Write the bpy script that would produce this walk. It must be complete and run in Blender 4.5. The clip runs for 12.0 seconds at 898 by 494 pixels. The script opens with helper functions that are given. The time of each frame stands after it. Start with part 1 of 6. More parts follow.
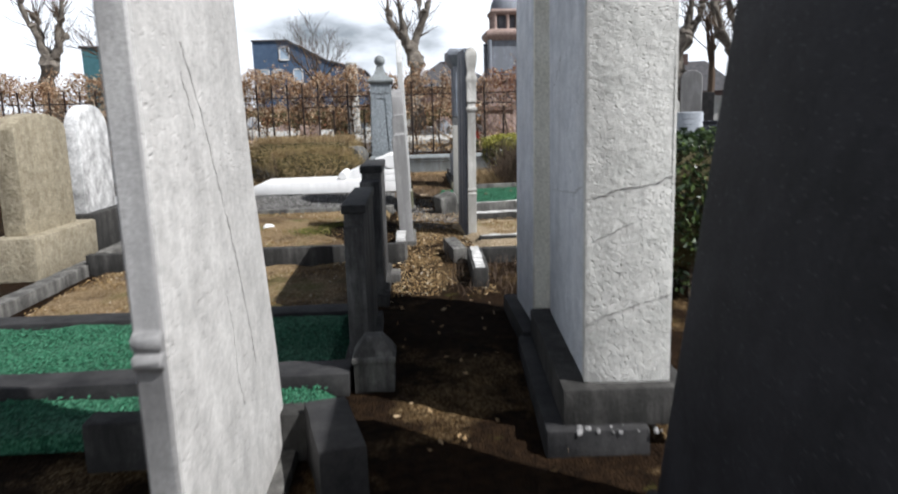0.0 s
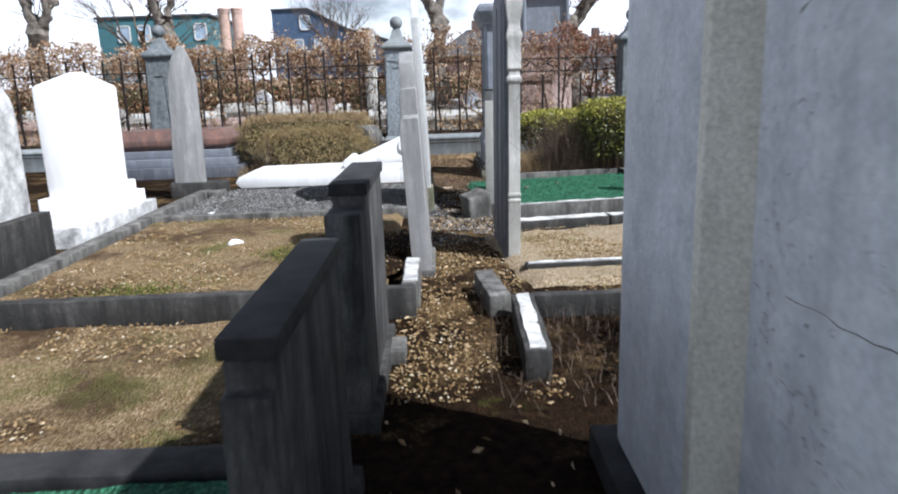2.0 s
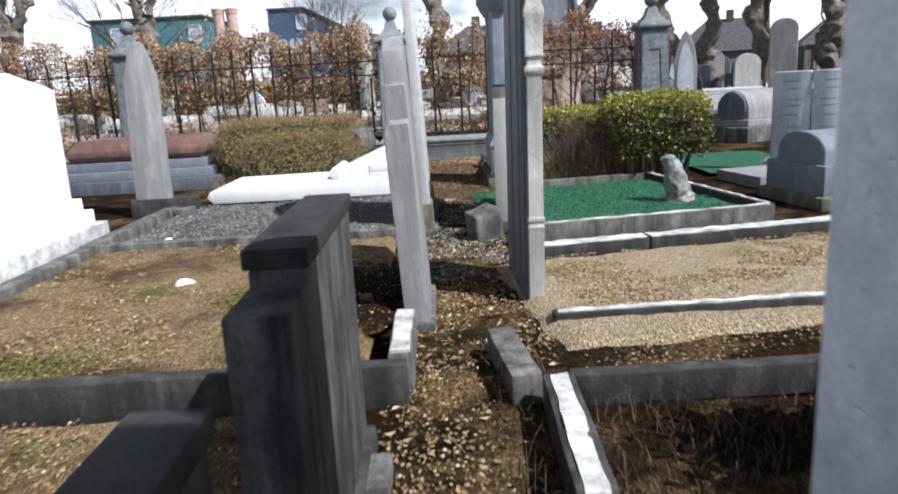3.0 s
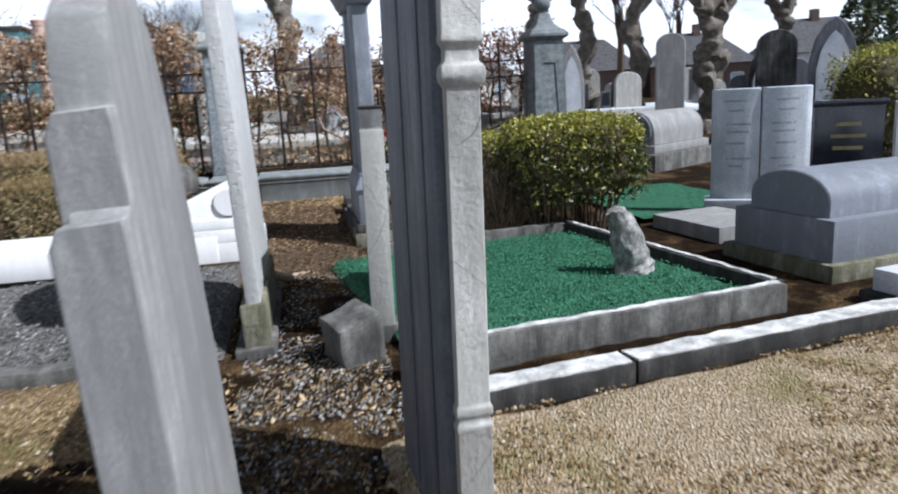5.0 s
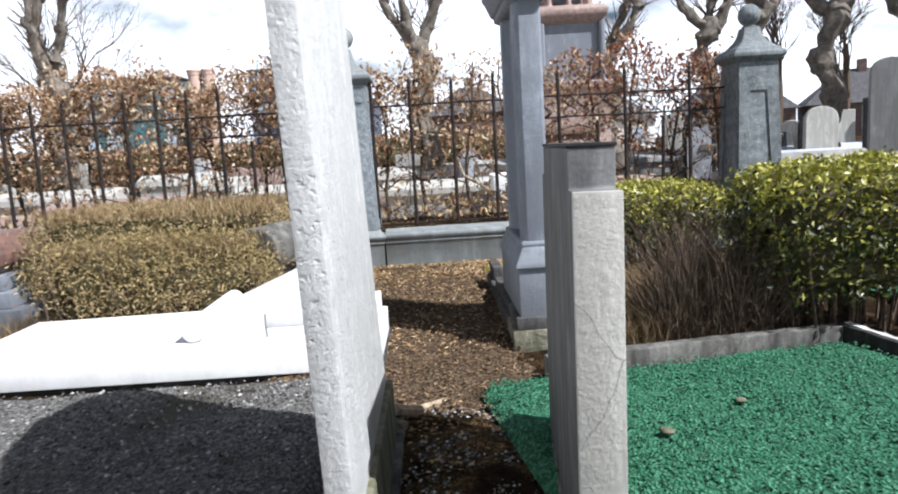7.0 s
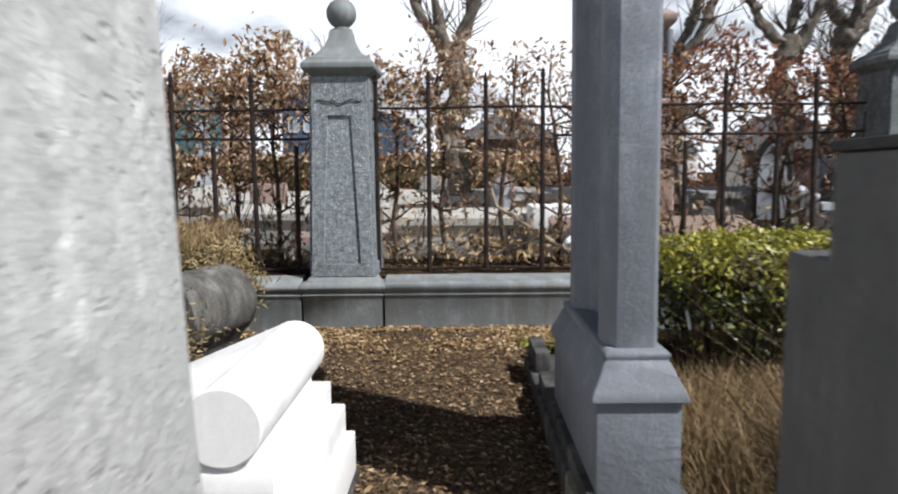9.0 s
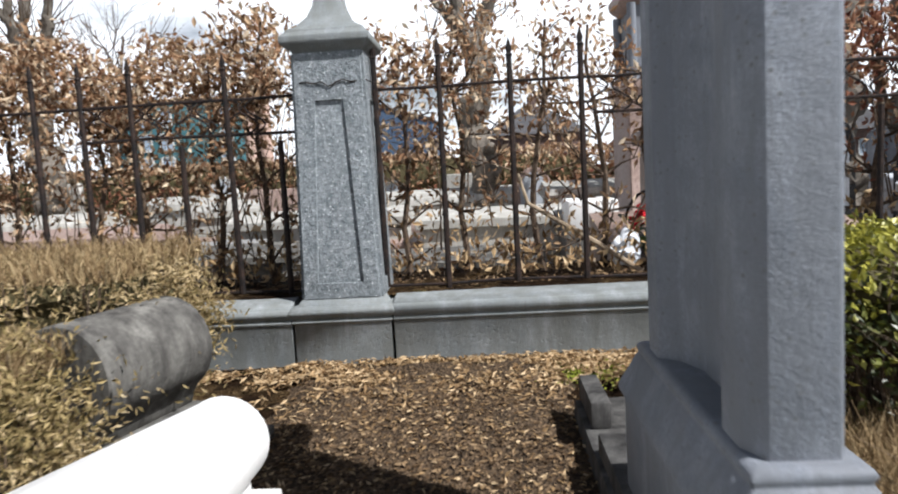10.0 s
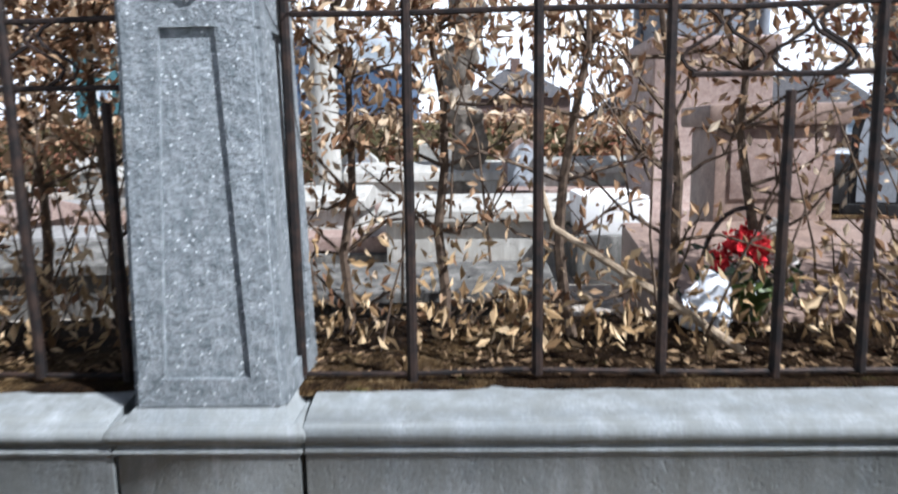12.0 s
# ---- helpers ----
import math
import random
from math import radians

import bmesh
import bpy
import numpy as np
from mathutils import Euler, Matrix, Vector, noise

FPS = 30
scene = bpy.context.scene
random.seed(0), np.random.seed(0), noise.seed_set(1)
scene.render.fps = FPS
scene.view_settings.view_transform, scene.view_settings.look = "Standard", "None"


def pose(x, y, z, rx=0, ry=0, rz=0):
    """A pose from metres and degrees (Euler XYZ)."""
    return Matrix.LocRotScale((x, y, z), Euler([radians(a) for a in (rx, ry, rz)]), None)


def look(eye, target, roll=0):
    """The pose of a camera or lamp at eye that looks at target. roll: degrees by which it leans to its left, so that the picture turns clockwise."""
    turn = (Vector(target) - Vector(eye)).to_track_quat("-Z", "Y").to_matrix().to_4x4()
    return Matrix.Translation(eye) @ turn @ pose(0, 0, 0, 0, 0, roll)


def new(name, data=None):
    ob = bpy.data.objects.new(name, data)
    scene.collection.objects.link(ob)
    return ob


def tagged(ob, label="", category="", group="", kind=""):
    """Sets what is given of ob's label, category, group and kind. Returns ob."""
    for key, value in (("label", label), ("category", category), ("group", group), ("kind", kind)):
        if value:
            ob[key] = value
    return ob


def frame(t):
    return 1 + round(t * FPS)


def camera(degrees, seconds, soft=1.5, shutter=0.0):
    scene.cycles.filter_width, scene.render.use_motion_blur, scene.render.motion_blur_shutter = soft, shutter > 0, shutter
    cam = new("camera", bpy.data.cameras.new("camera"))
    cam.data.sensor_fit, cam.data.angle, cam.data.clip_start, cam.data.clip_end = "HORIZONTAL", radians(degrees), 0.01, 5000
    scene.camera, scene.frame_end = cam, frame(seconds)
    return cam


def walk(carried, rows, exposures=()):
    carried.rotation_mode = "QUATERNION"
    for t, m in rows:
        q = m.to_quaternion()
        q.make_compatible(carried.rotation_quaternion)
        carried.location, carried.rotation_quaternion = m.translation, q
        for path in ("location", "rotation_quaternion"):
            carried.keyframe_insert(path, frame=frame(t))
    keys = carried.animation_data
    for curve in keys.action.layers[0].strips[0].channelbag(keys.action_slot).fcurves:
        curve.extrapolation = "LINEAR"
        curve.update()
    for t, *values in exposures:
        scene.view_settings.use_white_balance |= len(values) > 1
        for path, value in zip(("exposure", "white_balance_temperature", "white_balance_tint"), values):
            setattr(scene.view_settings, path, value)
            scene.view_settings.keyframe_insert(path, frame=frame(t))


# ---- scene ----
cam = camera(64.0, 12.0, soft=2.0, shutter=0.4)
PATH = [
    (0.0, pose(-0.189, 0.109, 1.449, 79.55, 1.62, -3.21)),
    (0.3, pose(-0.168, 0.511, 1.463, 80.58, 0.91, -1.78)),
    (0.5, pose(-0.163, 0.761, 1.469, 78.03, 1.06, -0.02)),
    (0.7, pose(-0.167, 0.988, 1.472, 77.88, 1.66, -0.06)),
    (1.0, pose(-0.174, 1.319, 1.476, 77.83, 2.64, 0.05)),
    (1.2, pose(-0.170, 1.559, 1.482, 79.51, 3.06, -0.81)),
    (1.5, pose(-0.148, 1.947, 1.489, 78.67, 3.19, -2.69)),
    (1.7, pose(-0.126, 2.215, 1.484, 78.85, 2.76, -2.99)),
    (2.0, pose(-0.096, 2.627, 1.470, 77.37, 2.06, -1.13)),
    (2.5, pose(-0.079, 3.338, 1.458, 78.56, 2.60, -0.67)),
    (2.7, pose(-0.072, 3.618, 1.456, 77.10, 2.92, -0.77)),
    (4.5, pose(0.032, 5.949, 1.397, 79.11, 2.09, -4.39)),
    (4.8, pose(0.095, 6.402, 1.420, 78.91, 2.52, -9.35)),
    (5.0, pose(0.116, 6.698, 1.448, 78.16, 3.09, -11.92)),
    (5.5, pose(0.107, 7.375, 1.508, 78.65, 3.41, -14.19)),
    (6.0, pose(0.105, 8.014, 1.533, 80.45, 3.33, -5.0)),
    (6.5, pose(0.095, 8.465, 1.473, 82.58, 1.13, 0.49)),
    (6.7, pose(0.085, 8.647, 1.448, 82.55, 2.54, -0.73)),
    (8.3, pose(0.086, 10.355, 1.401, 78.42, 4.36, -2.91)),
    (8.5, pose(0.094, 10.591, 1.399, 80.37, 1.91, -2.36)),
    (8.6, pose(0.105, 10.711, 1.399, 81.46, 1.20, -2.23)),
    (9.0, pose(0.179, 11.202, 1.388, 84.10, 0.65, 0.94)),
    (9.2, pose(0.213, 11.449, 1.365, 83.42, 1.29, 2.17)),
    (9.5, pose(0.236, 11.808, 1.336, 85.06, 2.31, 2.22)),
    (10.0, pose(0.226, 12.343, 1.338, 84.13, 3.24, 3.22)),
    (10.2, pose(0.230, 12.542, 1.341, 84.71, 2.92, 1.06)),
    (10.5, pose(0.243, 12.852, 1.348, 80.52, 2.15, 2.52)),
    (10.7, pose(0.248, 13.079, 1.352, 80.74, 2.05, 3.23)),
    (11.0, pose(0.249, 13.438, 1.361, 82.44, 2.10, 4.25)),
    (11.5, pose(0.209, 14.035, 1.408, 78.90, 1.88, 3.52)),
    (12.0, pose(0.132, 14.626, 1.496, 81.01, 0.96, 1.49)),
]
EXPOSURES = [(0.0, 0.47, 6070, 10), (0.5, 0.40, 6070, 10), (1.0, 0.62, 6020, 10), (1.5, 0.56, 5900, 10), (2.0, 0.72, 5720, 10), (2.5, 0.65, 5770, 10), (4.5, 0.60, 5920, 10), (5.0, 0.50, 5670, 10), (5.5, 0.49, 5570, 10), (6.0, 0.65, 5760, 10), (6.5, 0.92, 5860, 10), (8.5, 0.66, 6110, 10), (9.0, 0.38, 6160, 10), (9.5, 0.61, 6160, 10), (10.0, 0.62, 6160, 10), (10.5, 0.61, 5760, 10), (11.0, 0.85, 5710, 10), (11.5, 0.86, 5760, 10), (12.0, 0.94, 5710, 10)]
walk(cam, PATH, EXPOSURES)

# world: hazy bright spring sky with broken cloud, one sun
SUN_DIR = Vector((0.71, -0.46, 1.0)).normalized()
world = bpy.data.worlds.new("sky")
scene.world = world
world.use_nodes = True
wn, wl = world.node_tree.nodes, world.node_tree.links
sky = wn.new("ShaderNodeTexSky")
sky.sky_type = 'NISHITA'
sky.sun_disc = False
sky.sun_elevation = math.asin(SUN_DIR.z)
sky.sun_rotation = math.atan2(SUN_DIR.x, SUN_DIR.y)
sky.dust_density = 2.0
w_coord = wn.new("ShaderNodeTexCoord")
w_map = wn.new("ShaderNodeMapping")
w_map.inputs["Scale"].default_value = (1.6, 1.6, 4.0)
w_noise = wn.new("ShaderNodeTexNoise")
w_noise.inputs["Scale"].default_value = 1.9
w_noise.inputs["Detail"].default_value = 6
w_ramp = wn.new("ShaderNodeValToRGB")
w_ramp.color_ramp.elements[0].position = 0.33
w_ramp.color_ramp.elements[1].position = 0.47
w_split = wn.new("ShaderNodeSeparateXYZ")
w_haze = wn.new("ShaderNodeMapRange")
w_haze.inputs[1].default_value, w_haze.inputs[2].default_value = 0.22, 0.52
w_haze.inputs[3].default_value, w_haze.inputs[4].default_value = 1.0, 0.05
w_mul = wn.new("ShaderNodeMath")
w_mul.operation = 'MULTIPLY'
w_mix = wn.new("ShaderNodeMixRGB")
w_mix.inputs[2].default_value = (33.0, 33.8, 35.0, 1)
wl.new(w_coord.outputs["Generated"], w_map.inputs[0])
wl.new(w_coord.outputs["Generated"], w_split.inputs[0])
wl.new(w_split.outputs[2], w_haze.inputs[0])
wl.new(w_map.outputs[0], w_noise.inputs["Vector"])
wl.new(w_noise.outputs["Fac"], w_ramp.inputs[0])
wl.new(w_ramp.outputs[0], w_mul.inputs[0])
wl.new(w_haze.outputs[0], w_mul.inputs[1])
wl.new(w_mul.outputs[0], w_mix.inputs[0])
wl.new(sky.outputs[0], w_mix.inputs[1])
wl.new(w_mix.outputs[0], wn["Background"].inputs[0])
wn["Background"].inputs[1].default_value = 0.028
sun = new("sun", bpy.data.lights.new("sun", "SUN"))
sun.data.energy = 5.0
sun.data.angle = radians(0.6)
sun.data.color = (1.0, 0.965, 0.92)
sun.matrix_basis = look(SUN_DIR * 40, (0, 0, 0))

rnd = random.Random(7)
rng = np.random.default_rng(11)


# ---- materials ----
class Nodes:
    """A short way to wire a node material."""

    def __init__(self, name, rough=0.85, metal=0.0):
        self.m = bpy.data.materials.new(name)
        self.m.use_nodes = True
        self.t = self.m.node_tree
        self.b = self.t.nodes["Principled BSDF"]
        self.b.inputs["Roughness"].default_value = rough
        self.b.inputs["Specular IOR Level"].default_value = 0.5 if rough < 0.5 else 0.2
        self.b.inputs["Metallic"].default_value = metal
        co = self.t.nodes.new("ShaderNodeTexCoord")
        info = self.t.nodes.new("ShaderNodeObjectInfo")
        sc = self.t.nodes.new("ShaderNodeVectorMath")
        sc.operation = 'MULTIPLY_ADD'
        sc.inputs[1].default_value = (37, 19, 53)
        self.link(info.outputs["Random"], sc.inputs[0])
        self.link(co.outputs["Object"], sc.inputs[2])
        self.co = sc.outputs[0]
        self.rand = info.outputs["Random"]
        self.height = None

    def link(self, a, b):
        self.t.links.new(a, b)

    def mapped(self, scale):
        n = self.t.nodes.new("ShaderNodeMapping")
        n.inputs["Scale"].default_value = scale
        self.link(self.co, n.inputs[0])
        return n.outputs[0]

    def noise(self, scale, detail=5, rough=0.6, stretch=None):
        n = self.t.nodes.new("ShaderNodeTexNoise")
        n.inputs["Scale"].default_value = scale
        n.inputs["Detail"].default_value = detail
        n.inputs["Roughness"].default_value = rough
        self.link(self.mapped(stretch) if stretch else self.co, n.inputs["Vector"])
        return n.outputs["Fac"]

    def voronoi(self, scale, feature='F1', out="Distance"):
        n = self.t.nodes.new("ShaderNodeTexVoronoi")
        n.feature = feature
        n.inputs["Scale"].default_value = scale
        self.link(self.co, n.inputs["Vector"])
        return n.outputs[out]

    def wavy(self, scale, feature='DISTANCE_TO_EDGE', amp=0.13, fine=3.5):
        """Distance to the edges of wandering cells."""
        n = self.t.nodes.new("ShaderNodeTexNoise")
        n.inputs["Scale"].default_value = fine
        n.inputs["Detail"].default_value = 5
        self.link(self.co, n.inputs["Vector"])
        m = self.t.nodes.new("ShaderNodeVectorMath")
        m.operation = 'MULTIPLY_ADD'
        m.inputs[1].default_value = (amp, amp, amp)
        self.link(n.outputs["Color"], m.inputs[0])
        self.link(self.co, m.inputs[2])
        v = self.t.nodes.new("ShaderNodeTexVoronoi")
        v.feature = feature
        v.inputs["Scale"].default_value = scale
        self.link(m.outputs[0], v.inputs["Vector"])
        return v.outputs["Distance"]

    def ramp(self, fac, *stops):
        n = self.t.nodes.new("ShaderNodeValToRGB")
        e = n.color_ramp.elements
        while len(e) < len(stops):
            e.new(0.5)
        for k, (p, c) in zip(e, stops):
            k.position = p
            k.color = (*c, 1) if len(c) == 3 else c
        self.link(fac, n.inputs[0])
        return n.outputs[0]

    def mix(self, fac, a, b, mode='MIX'):
        n = self.t.nodes.new("ShaderNodeMixRGB")
        n.blend_type = mode
        for v, i in ((fac, 0), (a, 1), (b, 2)):
            if isinstance(v, (int, float)):
                n.inputs[i].default_value = v
            elif isinstance(v, tuple):
                n.inputs[i].default_value = (*v, 1)
            else:
                self.link(v, n.inputs[i])
        return n.outputs[0]

    def bump(self, h, strength, dist=0.01):
        n = self.t.nodes.new("ShaderNodeBump")
        n.inputs["Strength"].default_value = strength
        n.inputs["Distance"].default_value = dist
        self.link(h, n.inputs["Height"])
        if self.height:
            self.link(self.height, n.inputs["Normal"])
        self.height = n.outputs[0]

    def done(self, colour):
        if isinstance(colour, tuple):
            self.b.inputs["Base Color"].default_value = (*colour, 1)
        else:
            self.link(colour, self.b.inputs["Base Color"])
        if self.height:
            self.link(self.height, self.b.inputs["Normal"])
        return self.m


def g(v):
    return (v, v, v)


def stone(name, dark, light, blotch=5, grain=70, rough=0.85, relief=0.35, stain=None, amount=0.5, speck=None, crack=0.0, pits=0.0, harsh=0.45, pit_scale=21):
    """Weathered stone: blotches, fine grain, running stains, specks, hairline cracks."""
    k = Nodes(name, rough)
    c = k.ramp(k.noise(blotch, 8, 0.65), (0.32, dark), (0.66, light))
    c = k.mix(harsh, c, k.ramp(k.noise(grain, 4, 0.7), (0.35, g(0.35)), (0.65, g(1.0))), 'MULTIPLY')
    c = k.mix(0.25, c, k.ramp(k.noise(0.9, 3), (0.35, g(0.55)), (0.7, g(1.15))), 'MULTIPLY')
    c = k.mix(0.3, c, k.ramp(k.noise(2.0, 6, 0.65, (2.6, 2.6, 0.45)), (0.35, g(0.6)), (0.65, g(1.1))), 'MULTIPLY')
    if stain:
        streak = k.ramp(k.noise(4, 6, 0.7, (2.2, 2.2, 0.35)), (0.5 - 0.25 * amount, g(1)), (0.72 - 0.15 * amount, g(0)))
        c = k.mix(streak, c, stain)
    if speck:
        c = k.mix(k.ramp(k.voronoi(34), (0.10, g(1)), (0.2, g(0))), c, speck)
    if crack:
        line = k.ramp(k.wavy(crack), (0.0012, g(1)), (0.004, g(0)))
        line = k.mix(k.ramp(k.noise(1.3), (0.46, g(0)), (0.5, g(1))), g(0), line)
        c = k.mix(line, c, (dark[0] * 0.35, dark[1] * 0.35, dark[2] * 0.35))
    if pits:
        hole = k.ramp(k.wavy(pit_scale, 'F1', 1.9 / pit_scale, pit_scale * 0.8), (0.08, g(0)), (0.34, g(1)))
        hole = k.mix(k.ramp(k.noise(3.0, 6), (0.42, g(0)), (0.62, g(1))), g(1), hole)
        k.bump(hole, pits, 0.012)
    k.bump(k.noise(grain * 0.8, 6, 0.7), relief, 0.006)
    k.bump(k.noise(blotch * 2.5, 5), relief * 0.6, 0.015)
    return k.done(c)


M_PALE = stone("pale_sandstone", (0.44, 0.426, 0.405), (0.64, 0.62, 0.59), 7, 42, speck=(0.40, 0.39, 0.37), relief=0.45, harsh=0.3, pits=0.4, pit_scale=40)
M_GREY = stone("grey_limestone", (0.30, 0.295, 0.29), (0.46, 0.45, 0.435), 5, 80, stain=(0.21, 0.205, 0.2), amount=0.3)
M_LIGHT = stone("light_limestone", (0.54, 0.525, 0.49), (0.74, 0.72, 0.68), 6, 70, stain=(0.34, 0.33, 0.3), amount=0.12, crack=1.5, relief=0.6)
M_PITTED = stone("pitted_cement_render", (0.52, 0.515, 0.48), (0.72, 0.705, 0.66), 6, 34, relief=0.9, pits=0.7, harsh=0.3, pit_scale=58)
M_BLUE = stone("blue_grey_hardstone", (0.17, 0.19, 0.228), (0.33, 0.353, 0.395), 8, 90, rough=0.6, stain=(0.16, 0.17, 0.19), amount=0.25, speck=(0.14, 0.145, 0.155), relief=0.4)
M_ASH = stone("ash_blue_hardstone", (0.58, 0.61, 0.66), (0.79, 0.81, 0.845), 7, 50, rough=0.55, relief=0.35, pits=0.5, harsh=0.3, pit_scale=30)
M_ASH_W = stone("weathered_ash_hardstone", (0.54, 0.57, 0.62), (0.77, 0.79, 0.825), 7, 45, rough=0.6, relief=0.7, pits=1.0, harsh=0.3, pit_scale=24)
M_CREAM = stone("pale_cream_strip", (0.74, 0.72, 0.62), (0.86, 0.84, 0.75), 6, 60, rough=0.75, relief=0.4)
M_DARKST = stone("dark_blue_stone", (0.12, 0.13, 0.15), (0.22, 0.23, 0.255), 5, 80, rough=0.6, stain=(0.08, 0.085, 0.1), amount=0.5)
M_SOOT = stone("soot_black_stone", (0.016, 0.016, 0.017), (0.055, 0.053, 0.052), 6, 80, rough=0.7)
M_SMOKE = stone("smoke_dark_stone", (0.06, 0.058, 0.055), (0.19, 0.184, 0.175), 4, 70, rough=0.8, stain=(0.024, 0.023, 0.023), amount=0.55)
M_TAR = stone("tar_black_stone", (0.010, 0.010, 0.012), (0.034, 0.034, 0.040), 3, 60, rough=0.7, speck=(0.05, 0.05, 0.056))
M_MARBLE = stone("white_marble", (0.84, 0.83, 0.815), (0.9, 0.89, 0.875), 3, 50, rough=0.6, relief=0.12, harsh=0.08)
M_MARBLE_W = stone("weathered_white_marble", (0.30, 0.295, 0.29), (0.88, 0.875, 0.86), 7, 50, rough=0.7, relief=0.5, speck=(0.3, 0.295, 0.29))
M_GRANITE = stone("speckled_light_granite", (0.40, 0.40, 0.39), (0.84, 0.835, 0.82), 13, 45, rough=0.6, relief=0.6, speck=(0.44, 0.435, 0.42), stain=(0.44, 0.44, 0.43), amount=0.3, pits=0.4, pit_scale=30)
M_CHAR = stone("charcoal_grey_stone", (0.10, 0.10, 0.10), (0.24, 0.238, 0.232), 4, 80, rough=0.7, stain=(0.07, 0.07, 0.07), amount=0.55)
M_BROWN = stone("rough_brown_stone", (0.26, 0.22, 0.15), (0.42, 0.37, 0.27), 12, 30, relief=1.0)
M_KERB = stone("stained_kerb_stone", (0.10, 0.096, 0.088), (0.29, 0.28, 0.255), 6, 60, stain=(0.05, 0.047, 0.044), amount=0.6, relief=0.6)
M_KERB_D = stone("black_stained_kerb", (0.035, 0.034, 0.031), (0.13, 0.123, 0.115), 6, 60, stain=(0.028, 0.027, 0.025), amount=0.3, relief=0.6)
M_KERB_W = stone("whitewashed_kerb", (0.28, 0.27, 0.25), (0.88, 0.87, 0.84), 8, 60, speck=(0.35, 0.34, 0.32), relief=0.5)
M_FENCE = stone("grey_fence_stone", (0.22, 0.245, 0.255), (0.36, 0.385, 0.395), 4, 90, rough=0.7, stain=(0.17, 0.18, 0.175), amount=0.45, relief=0.35, pits=0.3, pit_scale=36)
M_PILLAR = stone("hammered_pillar_stone", (0.15, 0.175, 0.19), (0.36, 0.39, 0.41), 20, 60, rough=0.5, relief=1.3, speck=(0.62, 0.65, 0.67))
M_PILLAR_D = stone("weather_dark_pillar_stone", (0.10, 0.115, 0.12), (0.24, 0.26, 0.265), 12, 60, rough=0.6, relief=0.8, speck=(0.33, 0.35, 0.36))
M_RED = stone("red_brown_granite", (0.17, 0.085, 0.062), (0.32, 0.175, 0.13), 9, 70, rough=0.35, stain=(0.11, 0.07, 0.06), amount=0.3)
M_TAUPE = stone("taupe_granite", (0.2, 0.14, 0.115), (0.36, 0.26, 0.21), 9, 70, rough=0.5)
M_PINK = stone("pink_granite", (0.27, 0.185, 0.155), (0.42, 0.32, 0.28), 14, 70, rough=0.5)
M_BLACKGR = stone("polished_black_granite", (0.012, 0.013, 0.02), (0.03, 0.032, 0.045), 20, 90, rough=0.15, relief=0.05)
M_SLATE = stone("blue_white_slab", (0.46, 0.49, 0.53), (0.62, 0.65, 0.69), 4, 60, rough=0.6)
M_MORTAR = stone("rubble_footing", (0.24, 0.22, 0.165), (0.43, 0.40, 0.32), 14, 40, relief=1.0, stain=(0.1, 0.1, 0.06), amount=0.3)
M_LICHEN = stone("lichen_spotted_stone", (0.06, 0.058, 0.053), (0.5, 0.49, 0.465), 14, 60, relief=0.6)
M_CRACK = stone("dirt_in_cracks", (0.12, 0.115, 0.105), (0.26, 0.25, 0.235), 30, 60)
M_LEDGER = stone("bleached_blue_ledger", (0.58, 0.60, 0.63), (0.76, 0.78, 0.80), 5, 60, rough=0.6)
M_INK = stone("faded_inscription", (0.30, 0.32, 0.345), (0.40, 0.425, 0.45), 20, 60)
M_GILT = stone("dull_gilt_lettering", (0.32, 0.26, 0.12), (0.45, 0.38, 0.2), 20, 60)


def iron():
    k = Nodes("rusted_black_iron", 0.55, 0.3)
    c = k.ramp(k.noise(14, 7, 0.7), (0.42, (0.018, 0.016, 0.016)), (0.74, (0.065, 0.04, 0.03)))
    k.bump(k.noise(90, 4), 0.4, 0.003)
    return k.done(c)


def soil():
    """Trodden earth with gravel worked in, moss and bare damp patches."""
    k = Nodes("trodden_gravel_earth", 0.95)
    k.b.inputs["Specular IOR Level"].default_value = 0.05
    grit = k.ramp(k.voronoi(95, out="Color"), (0.2, (0.04, 0.023, 0.009)), (0.5, (0.125, 0.077, 0.031)), (0.92, (0.30, 0.215, 0.115)))
    earth = k.ramp(k.noise(16, 8, 0.7), (0.35, (0.006, 0.0035, 0.002)), (0.7, (0.028, 0.016, 0.008)))
    c = k.mix(k.ramp(k.noise(1.4, 6, 0.7), (0.50, g(0)), (0.70, g(1))), earth, grit)
    moss = k.ramp(k.noise(2.1, 8, 0.75, (1, 1.3, 1)), (0.62, g(0)), (0.74, g(0.7)))
    c = k.mix(moss, c, (0.10, 0.105, 0.025))
    k.bump(k.voronoi(75), 0.9, 0.012)
    k.bump(k.noise(9, 8, 0.7), 0.7, 0.03)
    return k.done(c)


